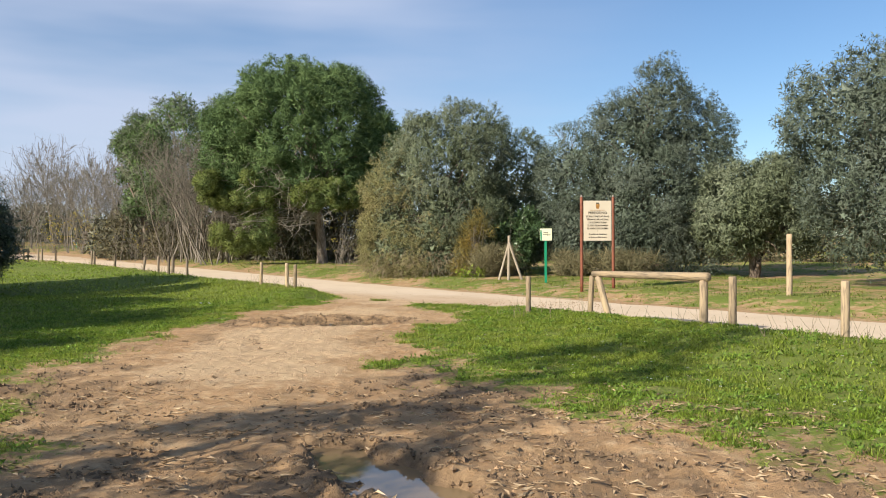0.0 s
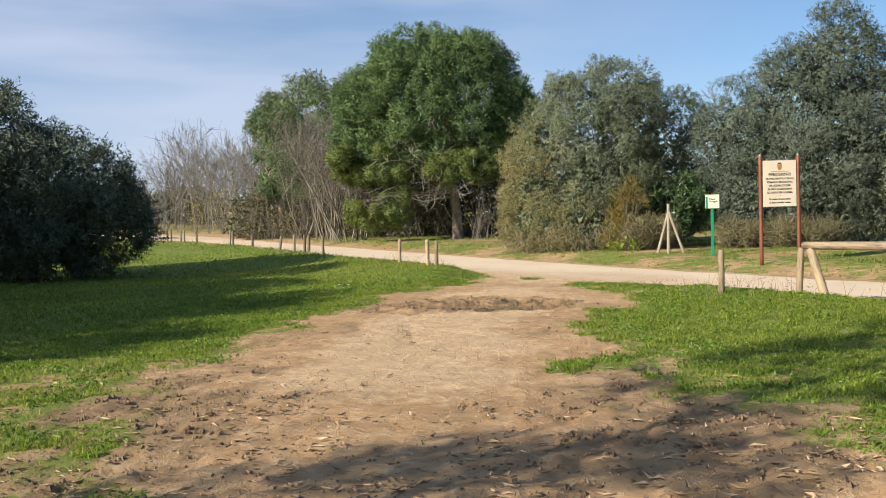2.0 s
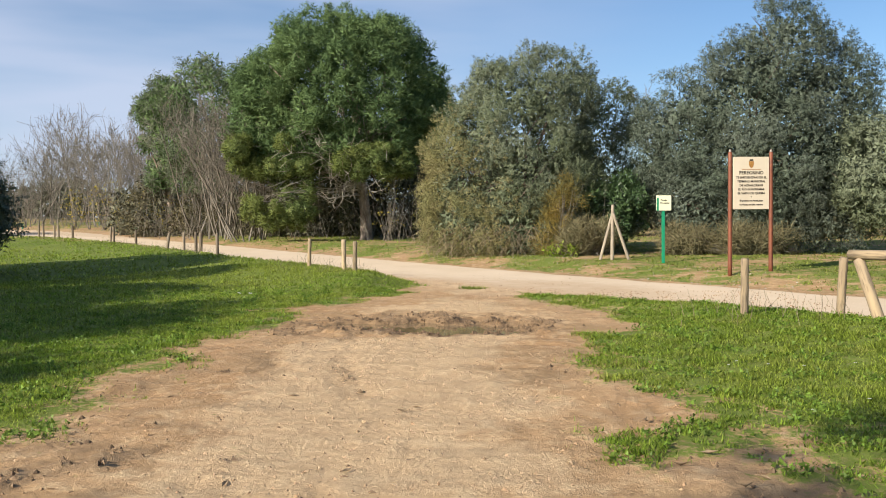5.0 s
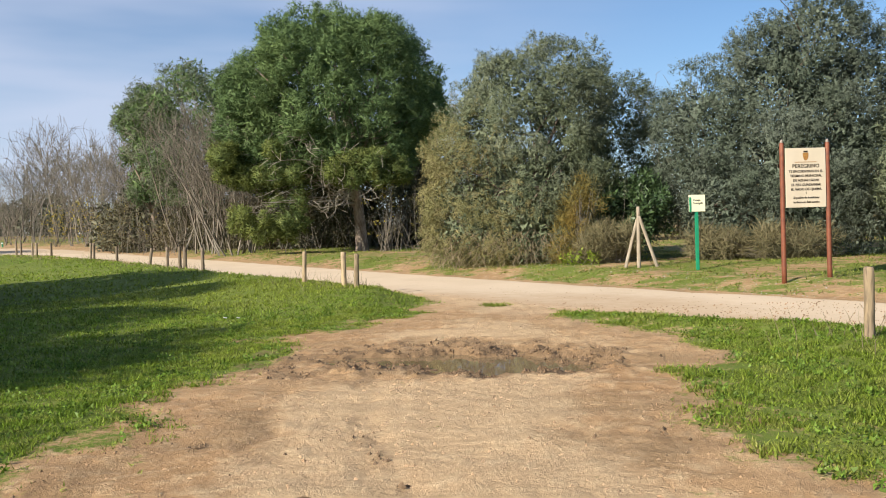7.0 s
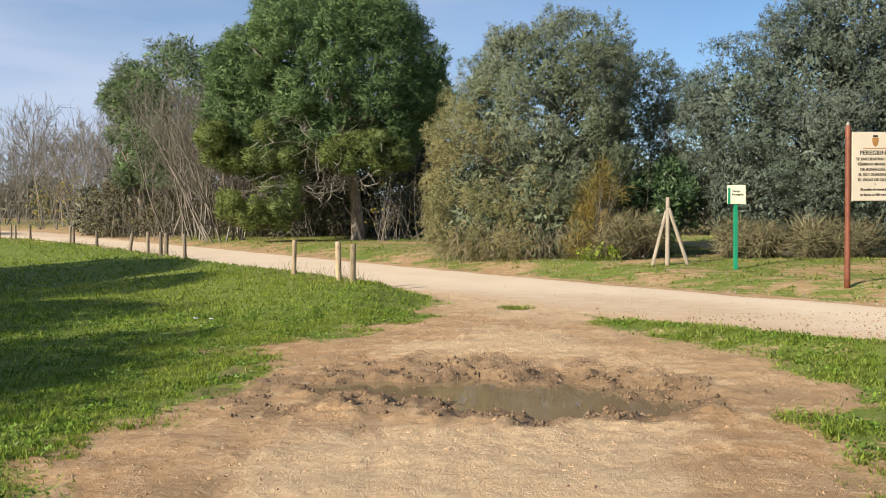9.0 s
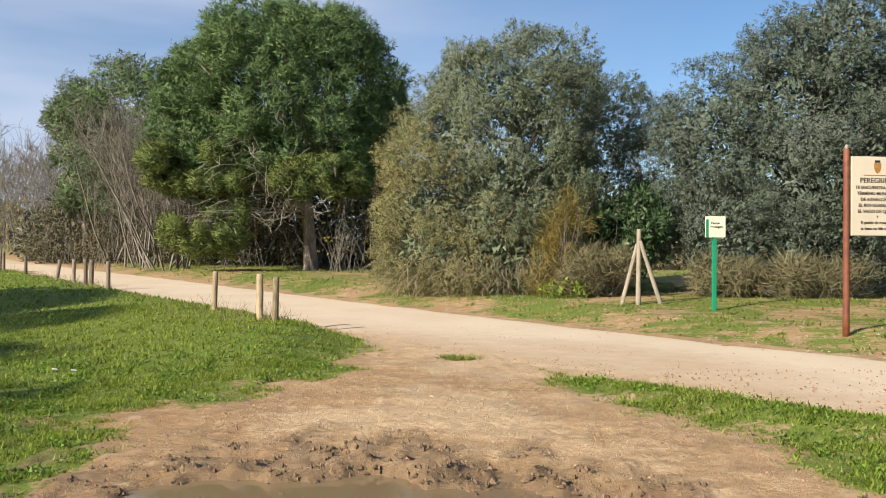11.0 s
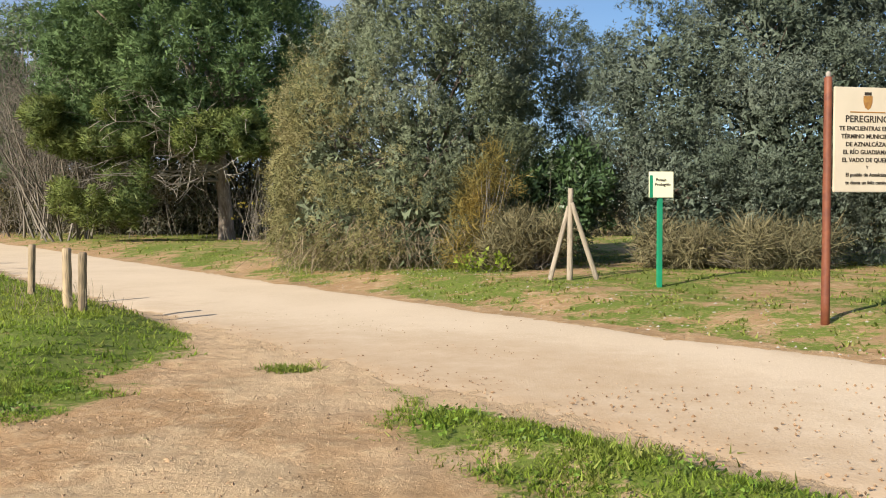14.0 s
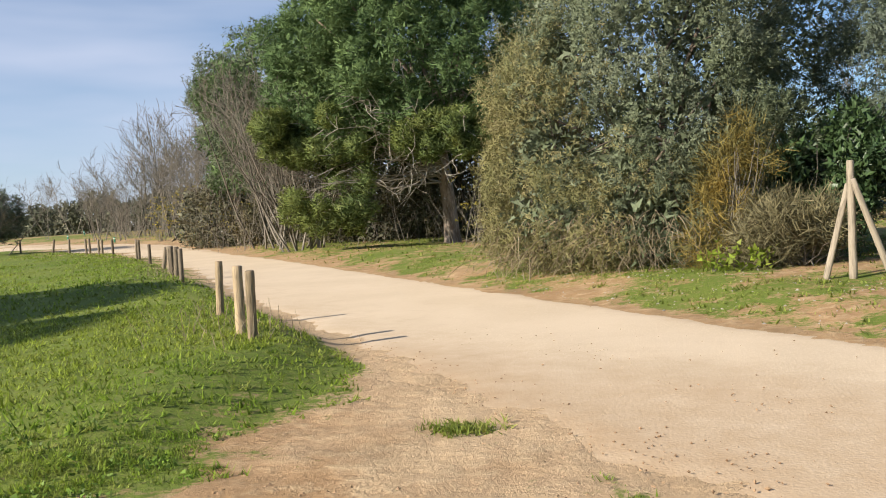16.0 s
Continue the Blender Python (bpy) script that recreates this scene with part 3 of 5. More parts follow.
def crown_points(rs, blobs, n, depth=0.5, rough=0.18, keep=0.72, solid=None):
    """Clump centres over a union of ellipsoids, mostly near their skins, with lumps."""
    blobs = np.array(blobs, float)
    area = (blobs[:, 3] * blobs[:, 4] + blobs[:, 3] * blobs[:, 5] + blobs[:, 4] * blobs[:, 5])
    pick = rs.choice(len(blobs), n, p=area / area.sum())
    d = rs.normal(0, 1, (n, 3))
    d /= np.linalg.norm(d, axis=1)[:, None]
    b = blobs[pick]
    lump = 1 + rough * (np.sin(d[:, 0] * 5 + b[:, 0]) * np.sin(d[:, 1] * 6 + b[:, 1] * 2) + np.sin(d[:, 2] * 7 + b[:, 2]) * 0.6 + rs.normal(0, 0.35, n))
    r = (1 - depth * rs.uniform(0, 1, n) ** 2.2) * lump
    p = b[:, :3] + d * r[:, None] * b[:, 3:6]
    nrm = d / b[:, 3:6]
    nrm /= np.linalg.norm(nrm, axis=1)[:, None]
    w = np.array((0.9, 1.3, 1.1)) * 3.1
    gap = np.sin(p[:, 0] * w[0] + 1.3 * np.sin(p[:, 2] * 1.7)) * np.sin(p[:, 1] * w[1] + 2.0) * np.sin(p[:, 2] * w[2] * 0.55 + 1.5 * np.sin(p[:, 0] * 1.3))
    ok = (gap > -0.38) | (rs.uniform(0, 1, n) < 0.35)
    for i, q in enumerate(blobs if solid is None else np.array(solid, float)):
        inside = (((p - q[:3]) / q[3:6]) ** 2).sum(1) < keep * keep
        ok &= ~(inside & (pick != i)) if solid is None else ~inside
    return p[ok], nrm[ok]


# ---- ground, road, puddles ----
def axis_lines(lo, hi, fine, out, growth=1.25):
    mid = list(np.arange(lo, hi, fine))
    left, right, step = [lo], [mid[-1]], fine
    while left[-1] > -out:
        step *= growth
        left.append(left[-1] - step)
    step = fine
    while right[-1] < out:
        step *= growth
        right.append(right[-1] + step)
    return np.array(left[:0:-1] + mid + right[1:])


def refine(lines, spans):
    """Halve the steps inside the spans."""
    mids = (lines[:-1] + lines[1:]) / 2
    keep = np.zeros(len(mids), bool)
    for a, b in spans:
        keep |= (mids > a) & (mids < b)
    return np.sort(np.concatenate((lines, mids[keep])))


gx = refine(axis_lines(-8, 7, 0.1, 900, 1.13), ((-5.5, 2.5),))
gy = refine(axis_lines(2.5, 28, 0.1, 900, 1.11), ((3.2, 8.0), (15.5, 20.2)))
GX, GY = np.meshgrid(gx, gy)
GZ = height(GX.ravel(), GY.ravel())
nx, ny = len(gx), len(gy)
ii, jj = np.meshgrid(np.arange(ny - 1), np.arange(nx - 1), indexing="ij")
quad = np.stack((ii * nx + jj, ii * nx + jj + 1, (ii + 1) * nx + jj + 1, (ii + 1) * nx + jj), -1).reshape(-1, 4)
ground = mesh_from("ground", np.stack((GX.ravel(), GY.ravel(), GZ), 1), quad, M_GROUND, None, True)
SO, MU = soil_mud(GX.ravel(), GY.ravel())
for key, val in (("soil", SO), ("mud", MU)):
    ground.data.attributes.new(key, "FLOAT", "POINT").data.foreach_set("value", val.astype(np.float32))
_off = road_offset(GX.ravel(), GY.ravel())
SAND = sstep(-1.9, 0.25, _off + 0.5 * wave(GX.ravel(), GY.ravel(), 56, 1.3)) * sstep(3.5, 2.5, _off) * 0.6
ground.data.attributes.new("sand", "FLOAT", "POINT").data.foreach_set("value", SAND.astype(np.float32))
_sd = poly_sd(GX.ravel(), GY.ravel(), DIRT) + 0.3 * wave(GX.ravel(), GY.ravel(), 60, 1.7)
WORN = sstep(-0.5, -1.8, _sd) * sstep(8.5, 11, GY.ravel()) * (1 - 0.6 * sstep(2.6, 1.6, np.hypot(GX.ravel() + 2.9, (GY.ravel() - 18.2) * 1.15)))
ground.data.attributes.new("worn", "FLOAT", "POINT").data.foreach_set("value", WORN.astype(np.float32))
tagged(ground, "grass field with bare earth track and mud", "ground", kind="structure")

rows_n = 31
RV = []
for i, (a, b) in enumerate(zip(NEAR_L, FAR_L)):
    t = np.linspace(0, 1, rows_n)
    wob = 0.14 * wave(np.array([a[0]]), np.array([a[1]]), 21, 2.2)[0] + 0.10 * wave(np.array([a[0]]), np.array([a[1]]), 24, 0.9)[0], 0.14 * wave(np.array([b[0]]), np.array([b[1]]), 22, 2.6)[0]
    e = (b - a) / ROAD_W
    p = a[None] + e[None] * (t * (ROAD_W - wob[0] + wob[1]) + wob[0])[:, None]
    crownz = 0.014 - 0.03 * sstep(0.10, 0.0, np.minimum(t, 1 - t))
    z = slope(p[:, 0], p[:, 1]) + crownz + 0.006 * wave(p[:, 0], p[:, 1], 23, 1.5) - 0.004
    RV.append(np.column_stack((p, z)))
RV = np.array(RV)
m_ = len(RV)
ii, jj = np.meshgrid(np.arange(m_ - 1), np.arange(rows_n - 1), indexing="ij")
quad = np.stack((ii * rows_n + jj, ii * rows_n + jj + 1, (ii + 1) * rows_n + jj + 1, (ii + 1) * rows_n + jj), -1).reshape(-1, 4)[:, ::-1]
road = mesh_from("road", RV.reshape(-1, 3), quad, M_ROAD, None, True)
rx_, ry_ = RV.reshape(-1, 3)[:, 0], RV.reshape(-1, 3)[:, 1]
EARTH = sstep(2.3, 0.0, road_offset(rx_, ry_)) * (0.22 + 0.5 * sstep(5.5, 2.5, np.abs(ry_ - 24.0))) + 0.35 * sstep(0.7, 0.0, ROAD_W - road_offset(rx_, ry_))
EARTH = np.maximum(EARTH, 0.5 * sstep(2.2, 0.6, np.hypot((rx_ - 0.2) * 0.83 + (ry_ - 24.0) * 0.5578, ((ry_ - 24.0) * 0.83 - (rx_ - 0.2) * 0.5578) * 0.5)))
road.data.attributes.new("earth", "FLOAT", "POINT").data.foreach_set("value", EARTH.astype(np.float32))
tagged(road, "pale compacted sandy track across the field", "road", kind="structure")

for (cx, cy), (rx, ry), ang, z in PUDDLES:
    bm = bmesh.new()
    bmesh.ops.create_circle(bm, cap_ends=True, segments=40, radius=1)
    for v in bm.verts:
        v.co = (v.co.x * rx * 1.25, v.co.y * ry * 1.25, 0)
    ob = part("water", bm, M_WATER)
    ob.matrix_world = pose(cx, cy, gz(cx, cy) + z, 0, 0, ang)
    tagged(ob, "brown muddy puddle in the earth track", "puddle", kind="structure")


# ---- fence posts, signs ----
def post_at(x, y, h, r, lean=0, turn=0, seed=0, label="weathered round wooden fence post in grass", sink=0.12, mat=None):
    ob = part("wooden_post", pole(h + sink, r, r * 0.95, seed), mat or M_WOOD, None, "", True)
    ob.matrix_world = pose(x, y, gz(x, y) - sink, lean, 0, turn)
    return tagged(ob, label, "post", "posts along the track")


LEFT_POSTS = [(-4.7, 27.38, 0.74, 0.055, 2, 40), (-5.03, 27.8, 0.78, 0.06, 1, 200), (-6.31, 29.87, 0.76, 0.055, 2, 90), (-11.22, 37.84, 0.78, 0.06, 1, 10),
              (-12.5, 39.9, 0.80, 0.075, 2, 120), (-12.75, 40.15, 0.8, 0.06, 2, 20), (-13.82, 41.9, 0.78, 0.06, 1, 60), (-15.4, 44.3, 0.72, 0.07, 9, 120), (-18.59, 48.95, 0.76, 0.065, 1, 0),
              (-21.2, 52.54, 0.9, 0.065, 1, 0), (-21.5, 52.8, 0.9, 0.06, 2, 70), (-26.15, 58.3, 0.8, 0.065, 1, 0), (-27.8, 59.9, 0.8, 0.065, 2, 30), (-28.2, 60.2, 0.8, 0.06, 2, 30),
              (-29.4, 61.2, 0.85, 0.065, 2, 0), (-29.9, 61.6, 0.85, 0.065, 2, 0), (-32.5, 63.8, 0.85, 0.065, 3, 50), (-35.2, 66.0, 0.85, 0.065, 7, 100), (-42.5, 72.5, 0.8, 0.065, 2, 0)]
for i, (x, y, h, r, lean, turn) in enumerate(LEFT_POSTS):
    post_at(x, y, h, r, lean, turn, i, mat=M_DARKWOOD if i > 2 else None)
for i, (x, y, h, r, lean, turn) in enumerate([(1.67, 17.0, 0.72, 0.052, 1, 0), (2.88, 17.0, 0.76, 0.055, 3, 90), (4.72, 14.1, 0.82, 0.066, 1, 0), (5.72, 12.3, 0.8, 0.062, 1, 0)]):
    post_at(x, y, h, r, lean, turn, 40 + i)


def rail_fence(p0, p1, h, seed):
    """A horizontal round rail carried by an upright and a leaning prop."""
    a, b = Vector((*p0, gz(*p0))), Vector((*p1, gz(*p1)))
    e = empty("rail_fence", Matrix.Translation(a), "low round-timber rail fence with a leaning prop", "fence")
    d = (b - a)
    up = part("post", pole(h + 0.12, 0.072, 0.068, seed), M_WOOD, e, "", True)
    up.matrix_local = Matrix.Translation(d + Vector((0, 0, -0.12)))
    side = d.normalized()
    foot = side * 0.28
    top = Vector((0, 0, h))
    v = top - foot
    prop = part("prop", pole(v.length + 0.1, 0.07, 0.065, seed + 1), M_WOOD, e, "leaning prop", True)
    prop.matrix_local = Matrix.Translation(foot - v.normalized() * 0.1) @ v.to_track_quat("Z", "Y").to_matrix().to_4x4()
    s, f = Vector((0, 0, h + 0.05)) - side * 0.12, d + Vector((0, 0, h + 0.06)) + side * 0.12
    v = f - s
    rail = part("rail", pole(v.length, 0.06, 0.075, seed + 2, bend=0.02), M_WOOD, e, "pale round top rail", True)
    rail.matrix_local = Matrix.Translation(s) @ v.to_track_quat("Z", "Y").to_matrix().to_4x4()
    return e


rail_fence((3.0, 16.75), (4.4, 14.6), 0.74, 60)
rail_fence((8.1, 9.2), (6.25, 11.75), 0.76, 70)
ob = post_at(8.7, 21.7, 1.55, 0.075, 0, 0, 81, "tall round wooden post beside the far verge")

# stake tripod
tri = empty("tree_stake_tripod", Matrix.Translation((2.37, 31.4, gz(2.37, 31.4))), "three weathered stakes tied into a tripod", "stakes")
for i, (fx, fy, tz, r) in enumerate([(0.0, -0.06, 1.62, 0.055), (-0.38, -0.05, 1.3, 0.045), (0.52, -0.06, 1.36, 0.048)]):
    a, b = Vector((fx, fy, -0.1)), Vector((0.02 if i else 0.03, (0.11 if i == 1 else -0.12) if i else 0.0, tz))
    v = b - a
    st = part("stake", pole(v.length, r, r * 0.9, 90 + i), M_STAKE, tri, "", True)
    st.matrix_local = Matrix.Translation(a) @ v.to_track_quat("Z", "Y").to_matrix().to_4x4()


def lettering(txt, size, mat, parent, m, bold=0.0, depth=0.002, name="lettering"):
    """A line of writing as a thin mesh, centred on its pose."""
    cu = bpy.data.curves.new(name, "FONT")
    cu.body, cu.size, cu.align_x, cu.extrude, cu.offset, cu.resolution_u = txt, size, "CENTER", depth, bold, 2
    tmp = new("tmp", cu)
    me = bpy.data.meshes.new_from_object(tmp.evaluated_get(bpy.context.evaluated_depsgraph_get()))
    bpy.data.objects.remove(tmp)
    me.materials.clear()
    me.materials.append(mat)
    ob = new(name, me)
    ob.parent = parent
    ob.matrix_local = m
    return ob


# information board
bx, by = 4.63, 25.9
sign = empty("information_board", pose(bx, by, gz(bx, by), 0, 0, 8), "cream information panel between two rust-brown posts", "sign")
for i, sx in enumerate((-0.49, 0.49)):
    po = part("post", pole(2.87, 0.05, 0.045, 7 + i, 14), M_RUST, sign, "", True)
    po.matrix_local = pose(sx, 0, -0.1)
    bm = bmesh.new()
    bmesh.ops.create_uvsphere(bm, u_segments=12, v_segments=8, radius=0.03)
    for v in bm.verts:
        v.co.z *= 1.6
    part("finial", bm, M_FINIAL, sign, "", True).matrix_local = pose(sx, 0, 2.79)
board = part("panel", box(0.86, 0.03, 1.2, 0.006), M_BOARD, sign, "cream panel with dark lettering")
board.matrix_local = pose(0, -0.02, 2.06)
for txt, size, z in (("PEREGRINO", 0.11, 0.2), ("TE ENCUENTRAS EN EL", 0.07, 0.105), ("TÉRMINO MUNICIPAL", 0.07, 0.015), ("DE AZNALCÁZAR", 0.07, -0.075), ("EL RÍO GUADIAMAR", 0.07, -0.165), ("EL VADO DE QUEMA", 0.07, -0.255), ("Y", 0.045, -0.33), ("El pueblo de Aznalcázar", 0.058, -0.42), ("te desea un feliz camino", 0.058, -0.51)):
    lettering(txt, size, M_INK, board, pose(0, -0.018, z, 90, 0, 0), 0.0012)
# the drawn crest over the text: a shield, a crown and a line below
bm = bmesh.new()
prof = [(0.0, -0.09), (0.04, -0.06), (0.06, 0.0), (0.06, 0.07), (-0.06, 0.07), (-0.06, 0.0), (-0.04, -0.06)]
bm.faces.new([bm.verts.new((x, -0.002, z)) for x, z in prof])
bm.faces.new([bm.verts.new((x * 0.62, -0.004, z * 0.62)) for x, z in prof])
part("crest", bm, M_GOLD, board, "ochre drawn crest").matrix_local = pose(0, -0.0165, 0.43)
part("crest_crown", box(0.09, 0.003, 0.035), M_INK, board, "dark drawn crown").matrix_local = pose(0, -0.018, 0.525)
part("crest_line", box(0.46, 0.003, 0.012), M_GOLD, board, "ochre line").matrix_local = pose(0, -0.018, 0.315)

# green protected-landscape sign
gx0, gy0 = 3.57, 30.05
psign = empty("landscape_sign", pose(gx0, gy0, gz(gx0, gy0), 0, 0, 6), "small cream sign on a green steel post", "sign")
part("post", box(0.075, 0.075, 1.85, 0.006, (0, 0, 0.82)), M_GREEN, psign)
pan = part("panel", box(0.42, 0.02, 0.42, 0.004), M_CREAM, psign, "cream panel with a green strip")
pan.matrix_local = pose(0, -0.05, 1.67)
part("strip", box(0.055, 0.004, 0.36, 0), M_GREEN, pan, "green strip").matrix_local = pose(-0.175, -0.013, -0.03)
for txt, z in (("Paisaje", 0.055), ("Protegido", -0.02)):
    lettering(txt, 0.068, M_INK, pan, pose(0.025 if txt == "Protegido" else -0.005, -0.012, z, 90, 0, 0), 0.001)

# ---- trees ----
def add_trunk(parent, mat, rs, paths, name="trunk", sides=9):
    tb = Tubes(sides)
    for pts, radii in paths:
        tb.add(pts, radii)
    return tb.mesh(name, mat, parent)


def leafy_tree(name, x, y, blobs, label, mat, n=5000, per=11, size=0.15, aspect=0.16, spread=0.16, seed=0, trunks=3, dry=None, droop=0.1, skirt=None, group="", up=0.15, depth=0.55, rough=0.12, lump=(0.24, 0.5), core=900, fine=1.0):
    """blobs are relative to the trunk's foot."""
    rs = np.random.RandomState(seed)
    e = empty(name, Matrix.Translation((x, y, gz(x, y))), label, "tree", group)
    paths = []
    order = sorted(blobs, key=lambda q: -q[5])
    for i in range(max(trunks, min(len(blobs), 7))):
        q = order[i % len(order)]
        foot = np.array((rs.uniform(-0.25, 0.25), rs.uniform(-0.25, 0.25), -0.2)) * (1 if i < trunks else 0)
        tgt = np.array(q[:3]) + rs.normal(0, 0.15, 3)
        t = np.linspace(0, 1, 7)[:, None]
        pts = foot * (1 - t) + tgt * t + rs.normal(0, 0.08, (7, 3)) * np.sin(t * 3.14)
        pts[:, :2] = pts[:, :2] - (tgt[:2] * 0.25 * np.sin(t * 3.14))
        paths.append((pts, np.linspace(0.15 if i < trunks else 0.09, 0.03, 7)))
        for k in range(6):
            s = pts[rs.randint(3, 7)]
            dv = rs.normal(0, 1, 3) * q[3:6]
            dv = dv / np.linalg.norm(dv)
            br = branch(rs, s, dv + (0, 0, 0.3), max(q[3], q[5]) * 0.8, 5)
            paths.append((br, np.linspace(0.035, 0.008, 6)))
    add_trunk(e, M_BARK, rs, paths, sides=6)
    small = lumps(rs, blobs, lump[0], lump[1])
    small = [q for q in small if q[2] > 0.15]
    p, nn = crown_points(rs, small, n, depth, rough, 0.78, blobs)
    out_dir = p - np.array([np.average(np.array(blobs)[:, :3], axis=0)])
    out_dir /= np.linalg.norm(out_dir, axis=1)[:, None]
    nn = nn * 0.7 + out_dir * 0.75
    nn /= np.linalg.norm(nn, axis=1)[:, None]
    sel = dry[1](p, rs) if dry else np.zeros(len(p), bool)
    foliage("crown", sprays(rs, p[~sel], nn[~sel], int(per * fine), size * 2.4, size * (0.86 if fine < 1.2 else 0.68), aspect, 0.4, 0.65, 0.55), mat, e)
    if dry:
        tagged(foliage("dry_foliage", sprays(rs, p[sel], nn[sel], int(per * 1.7), size * 3.4, size * 0.8, aspect * 0.65, -0.05, 0.55), dry[0], e), "dry tan foliage")
    if core:
        q, qn = crown_points(rs, [(*b_[:3], b_[3] * 0.6, b_[4] * 0.6, b_[5] * 0.6) for b_ in blobs], core * 3, 0.3, 0.1, 0.5)
        foliage("inner_foliage", leaves(rs, q, qn, 5, 0.2, 0.17, 0.25), mat, e)
    return e


# big grey-green tree with the tan side, behind the tripod
leafy_tree("olive_tree", 0.4, 37.2, [(-0.4, 0, 4.3, 2.6, 2.4, 2.9), (-1.9, -0.6, 2.9, 1.9, 1.8, 2.7), (2.1, 2.2, 4.9, 2.3, 2.0, 2.0), (0.9, 0.2, 5.6, 1.6, 1.6, 1.9), (-1.2, 0.2, 5.3, 1.3, 1.3, 1.5), (2.7, 3.0, 2.2, 2.2, 1.5, 2.3), (-0.1, -1.5, 2.2, 2.2, 1.4, 2.1), (-2.2, -1.2, 1.0, 1.6, 1.3, 1.1), (-0.6, -2.2, 0.9, 1.5, 1.1, 1.0), (-2.7, 0.2, 2.0, 1.2, 1.3, 1.7)],
           "broad grey-green olive tree with drooping tan foliage", M_OLIVE, 32000, 12, 0.105, 0.17, 0.07, 11, 3, (M_DRYLEAF, lambda p, rs: (p[:, 0] * 0.9 + p[:, 2] * 0.5 + rs.normal(0, 0.6, len(p))) < 0.1 - 0.6 * (rs.uniform(0, 1, len(p)) < 0.35)), 0.2, fine=1.7)
leafy_tree("olive_tree", 8.2, 35.6, [(-2.6, 0.5, 3.6, 1.7, 1.7, 2.6), (-0.6, 0, 4.8, 1.8, 1.8, 2.8), (0.7, 0, 6.2, 1.5, 1.5, 2.6), (2.2, 0.1, 4.7, 1.7, 1.7, 2.5), (0.3, -0.8, 2.9, 2.6, 1.7, 2.2), (2.4, -0.4, 2.6, 1.6, 1.5, 1.9), (-2.4, -0.6, 1.5, 1.3, 1.2, 1.4), (-0.3, -1.2, 1.3, 1.6, 1.0, 1.2), (1.8, -1.0, 1.2, 1.5, 1.0, 1.1)],
           "tall blue-grey olive tree with several crowns", M_BLUE, 26000, 11, 0.115, 0.18, 0.07, 12, 3, core=2400, fine=1.3)
leafy_tree("olive_tree", 13.6, 25.8, [(-1.2, 0, 4.8, 2.2, 2.0, 2.0), (1.2, 0.2, 5.4, 2.5, 2.2, 2.6), (-0.6, -0.4, 2.6, 2.3, 1.8, 1.9), (1.5, -0.5, 2.4, 2.3, 2.0, 2.2), (2.8, 0, 4.2, 2.0, 2.0, 2.6)],
           "large blue-grey olive tree hanging to the ground", M_BLUE, 18000, 9, 0.14, 0.16, 0.08, 13, 3, core=1800)
leafy_tree("olive_tree", 11.9, 33.0, [(-0.4, 0, 3.0, 1.7, 1.5, 1.4), (0.9, 0, 3.3, 1.5, 1.4, 1.3), (-1.0, -0.3, 1.9, 1.2, 1.1, 1.0), (1.3, 0, 1.9, 1.2, 1.2, 1.1)], "small rounded olive tree on a bare trunk", M_OLIVE, 8000, 9, 0.14, 0.16, 0.09, 14, 2)
leafy_tree("olive_tree", -18.4, 28.5, [(0.6, 0, 2.6, 2.9, 2.7, 2.4), (-1.8, -0.5, 3.6, 2.8, 2.5, 2.9), (-4.2, 0, 4.0, 2.6, 2.6, 2.9), (1.9, 0.8, 1.9, 1.9, 1.9, 1.8), (-0.5, -1.4, 1.3, 2.6, 1.5, 1.4)],
           "dark shaded olive tree at the field's edge", M_BLUE, 21000, 9, 0.16, 0.18, 0.09, 15, 3, core=1800)
# olives standing out of sight, whose shade falls on the track
leafy_tree("olive_tree", -7.6, 1.2, [(0, 0, 3.8, 1.7, 1.5, 1.1), (0.1, 1.6, 6.2, 1.3, 1.2, 1.0), (-0.9, -0.9, 4.8, 1.4, 1.3, 1.1), (0.5, 2.2, 7.5, 0.9, 0.9, 0.9)], "open olive tree beside the track", M_OLIVE, 2400, 8, 0.15, 0.16, 0.14, 16, 2, core=0)
leafy_tree("olive_tree", -17.6, 17.2, [(0, 0, 3.0, 2.4, 2.2, 2.0), (0.8, 0.6, 4.2, 1.9, 1.9, 1.5), (-1.2, -0.8, 3.4, 2.0, 1.9, 1.7)], "dense olive tree at the field margin", M_OLIVE, 7000, 9, 0.17, 0.18, 0.14, 29, 2, core=500)
leafy_tree("olive_tree", -20.5, 15.2, [(0, 0, 3.4, 2.4, 2.2, 1.9), (1.0, 0.8, 4.8, 1.7, 1.7, 1.4), (-1.4, -0.6, 3.6, 1.9, 1.9, 1.7)], "olive tree at the shaded edge of the field", M_OLIVE, 5000, 9, 0.15, 0.16, 0.14, 28, 2, core=300)
leafy_tree("olive_tree", -19.8, 20.8, [(0, 0, 3.4, 2.8, 2.7, 2.1), (1.0, 0.8, 5.2, 2.0, 2.0, 1.7), (-1.4, -0.6, 4.2, 2.2, 2.2, 1.9)], "olive tree at the edge of the field", M_OLIVE, 7000, 9, 0.17, 0.18, 0.14, 18, 2, core=500)
leafy_tree("olive_tree", -15.5, 11.5, [(0, 0, 3.4, 2.9, 2.7, 2.2), (1.4, 1.2, 3.0, 2.2, 2.2, 1.8), (-1.4, -0.6, 3.8, 2.5, 2.5, 2.0)], "olive tree beside the field", M_OLIVE, 7000, 9, 0.17, 0.16, 0.14, 17, 2, core=400)


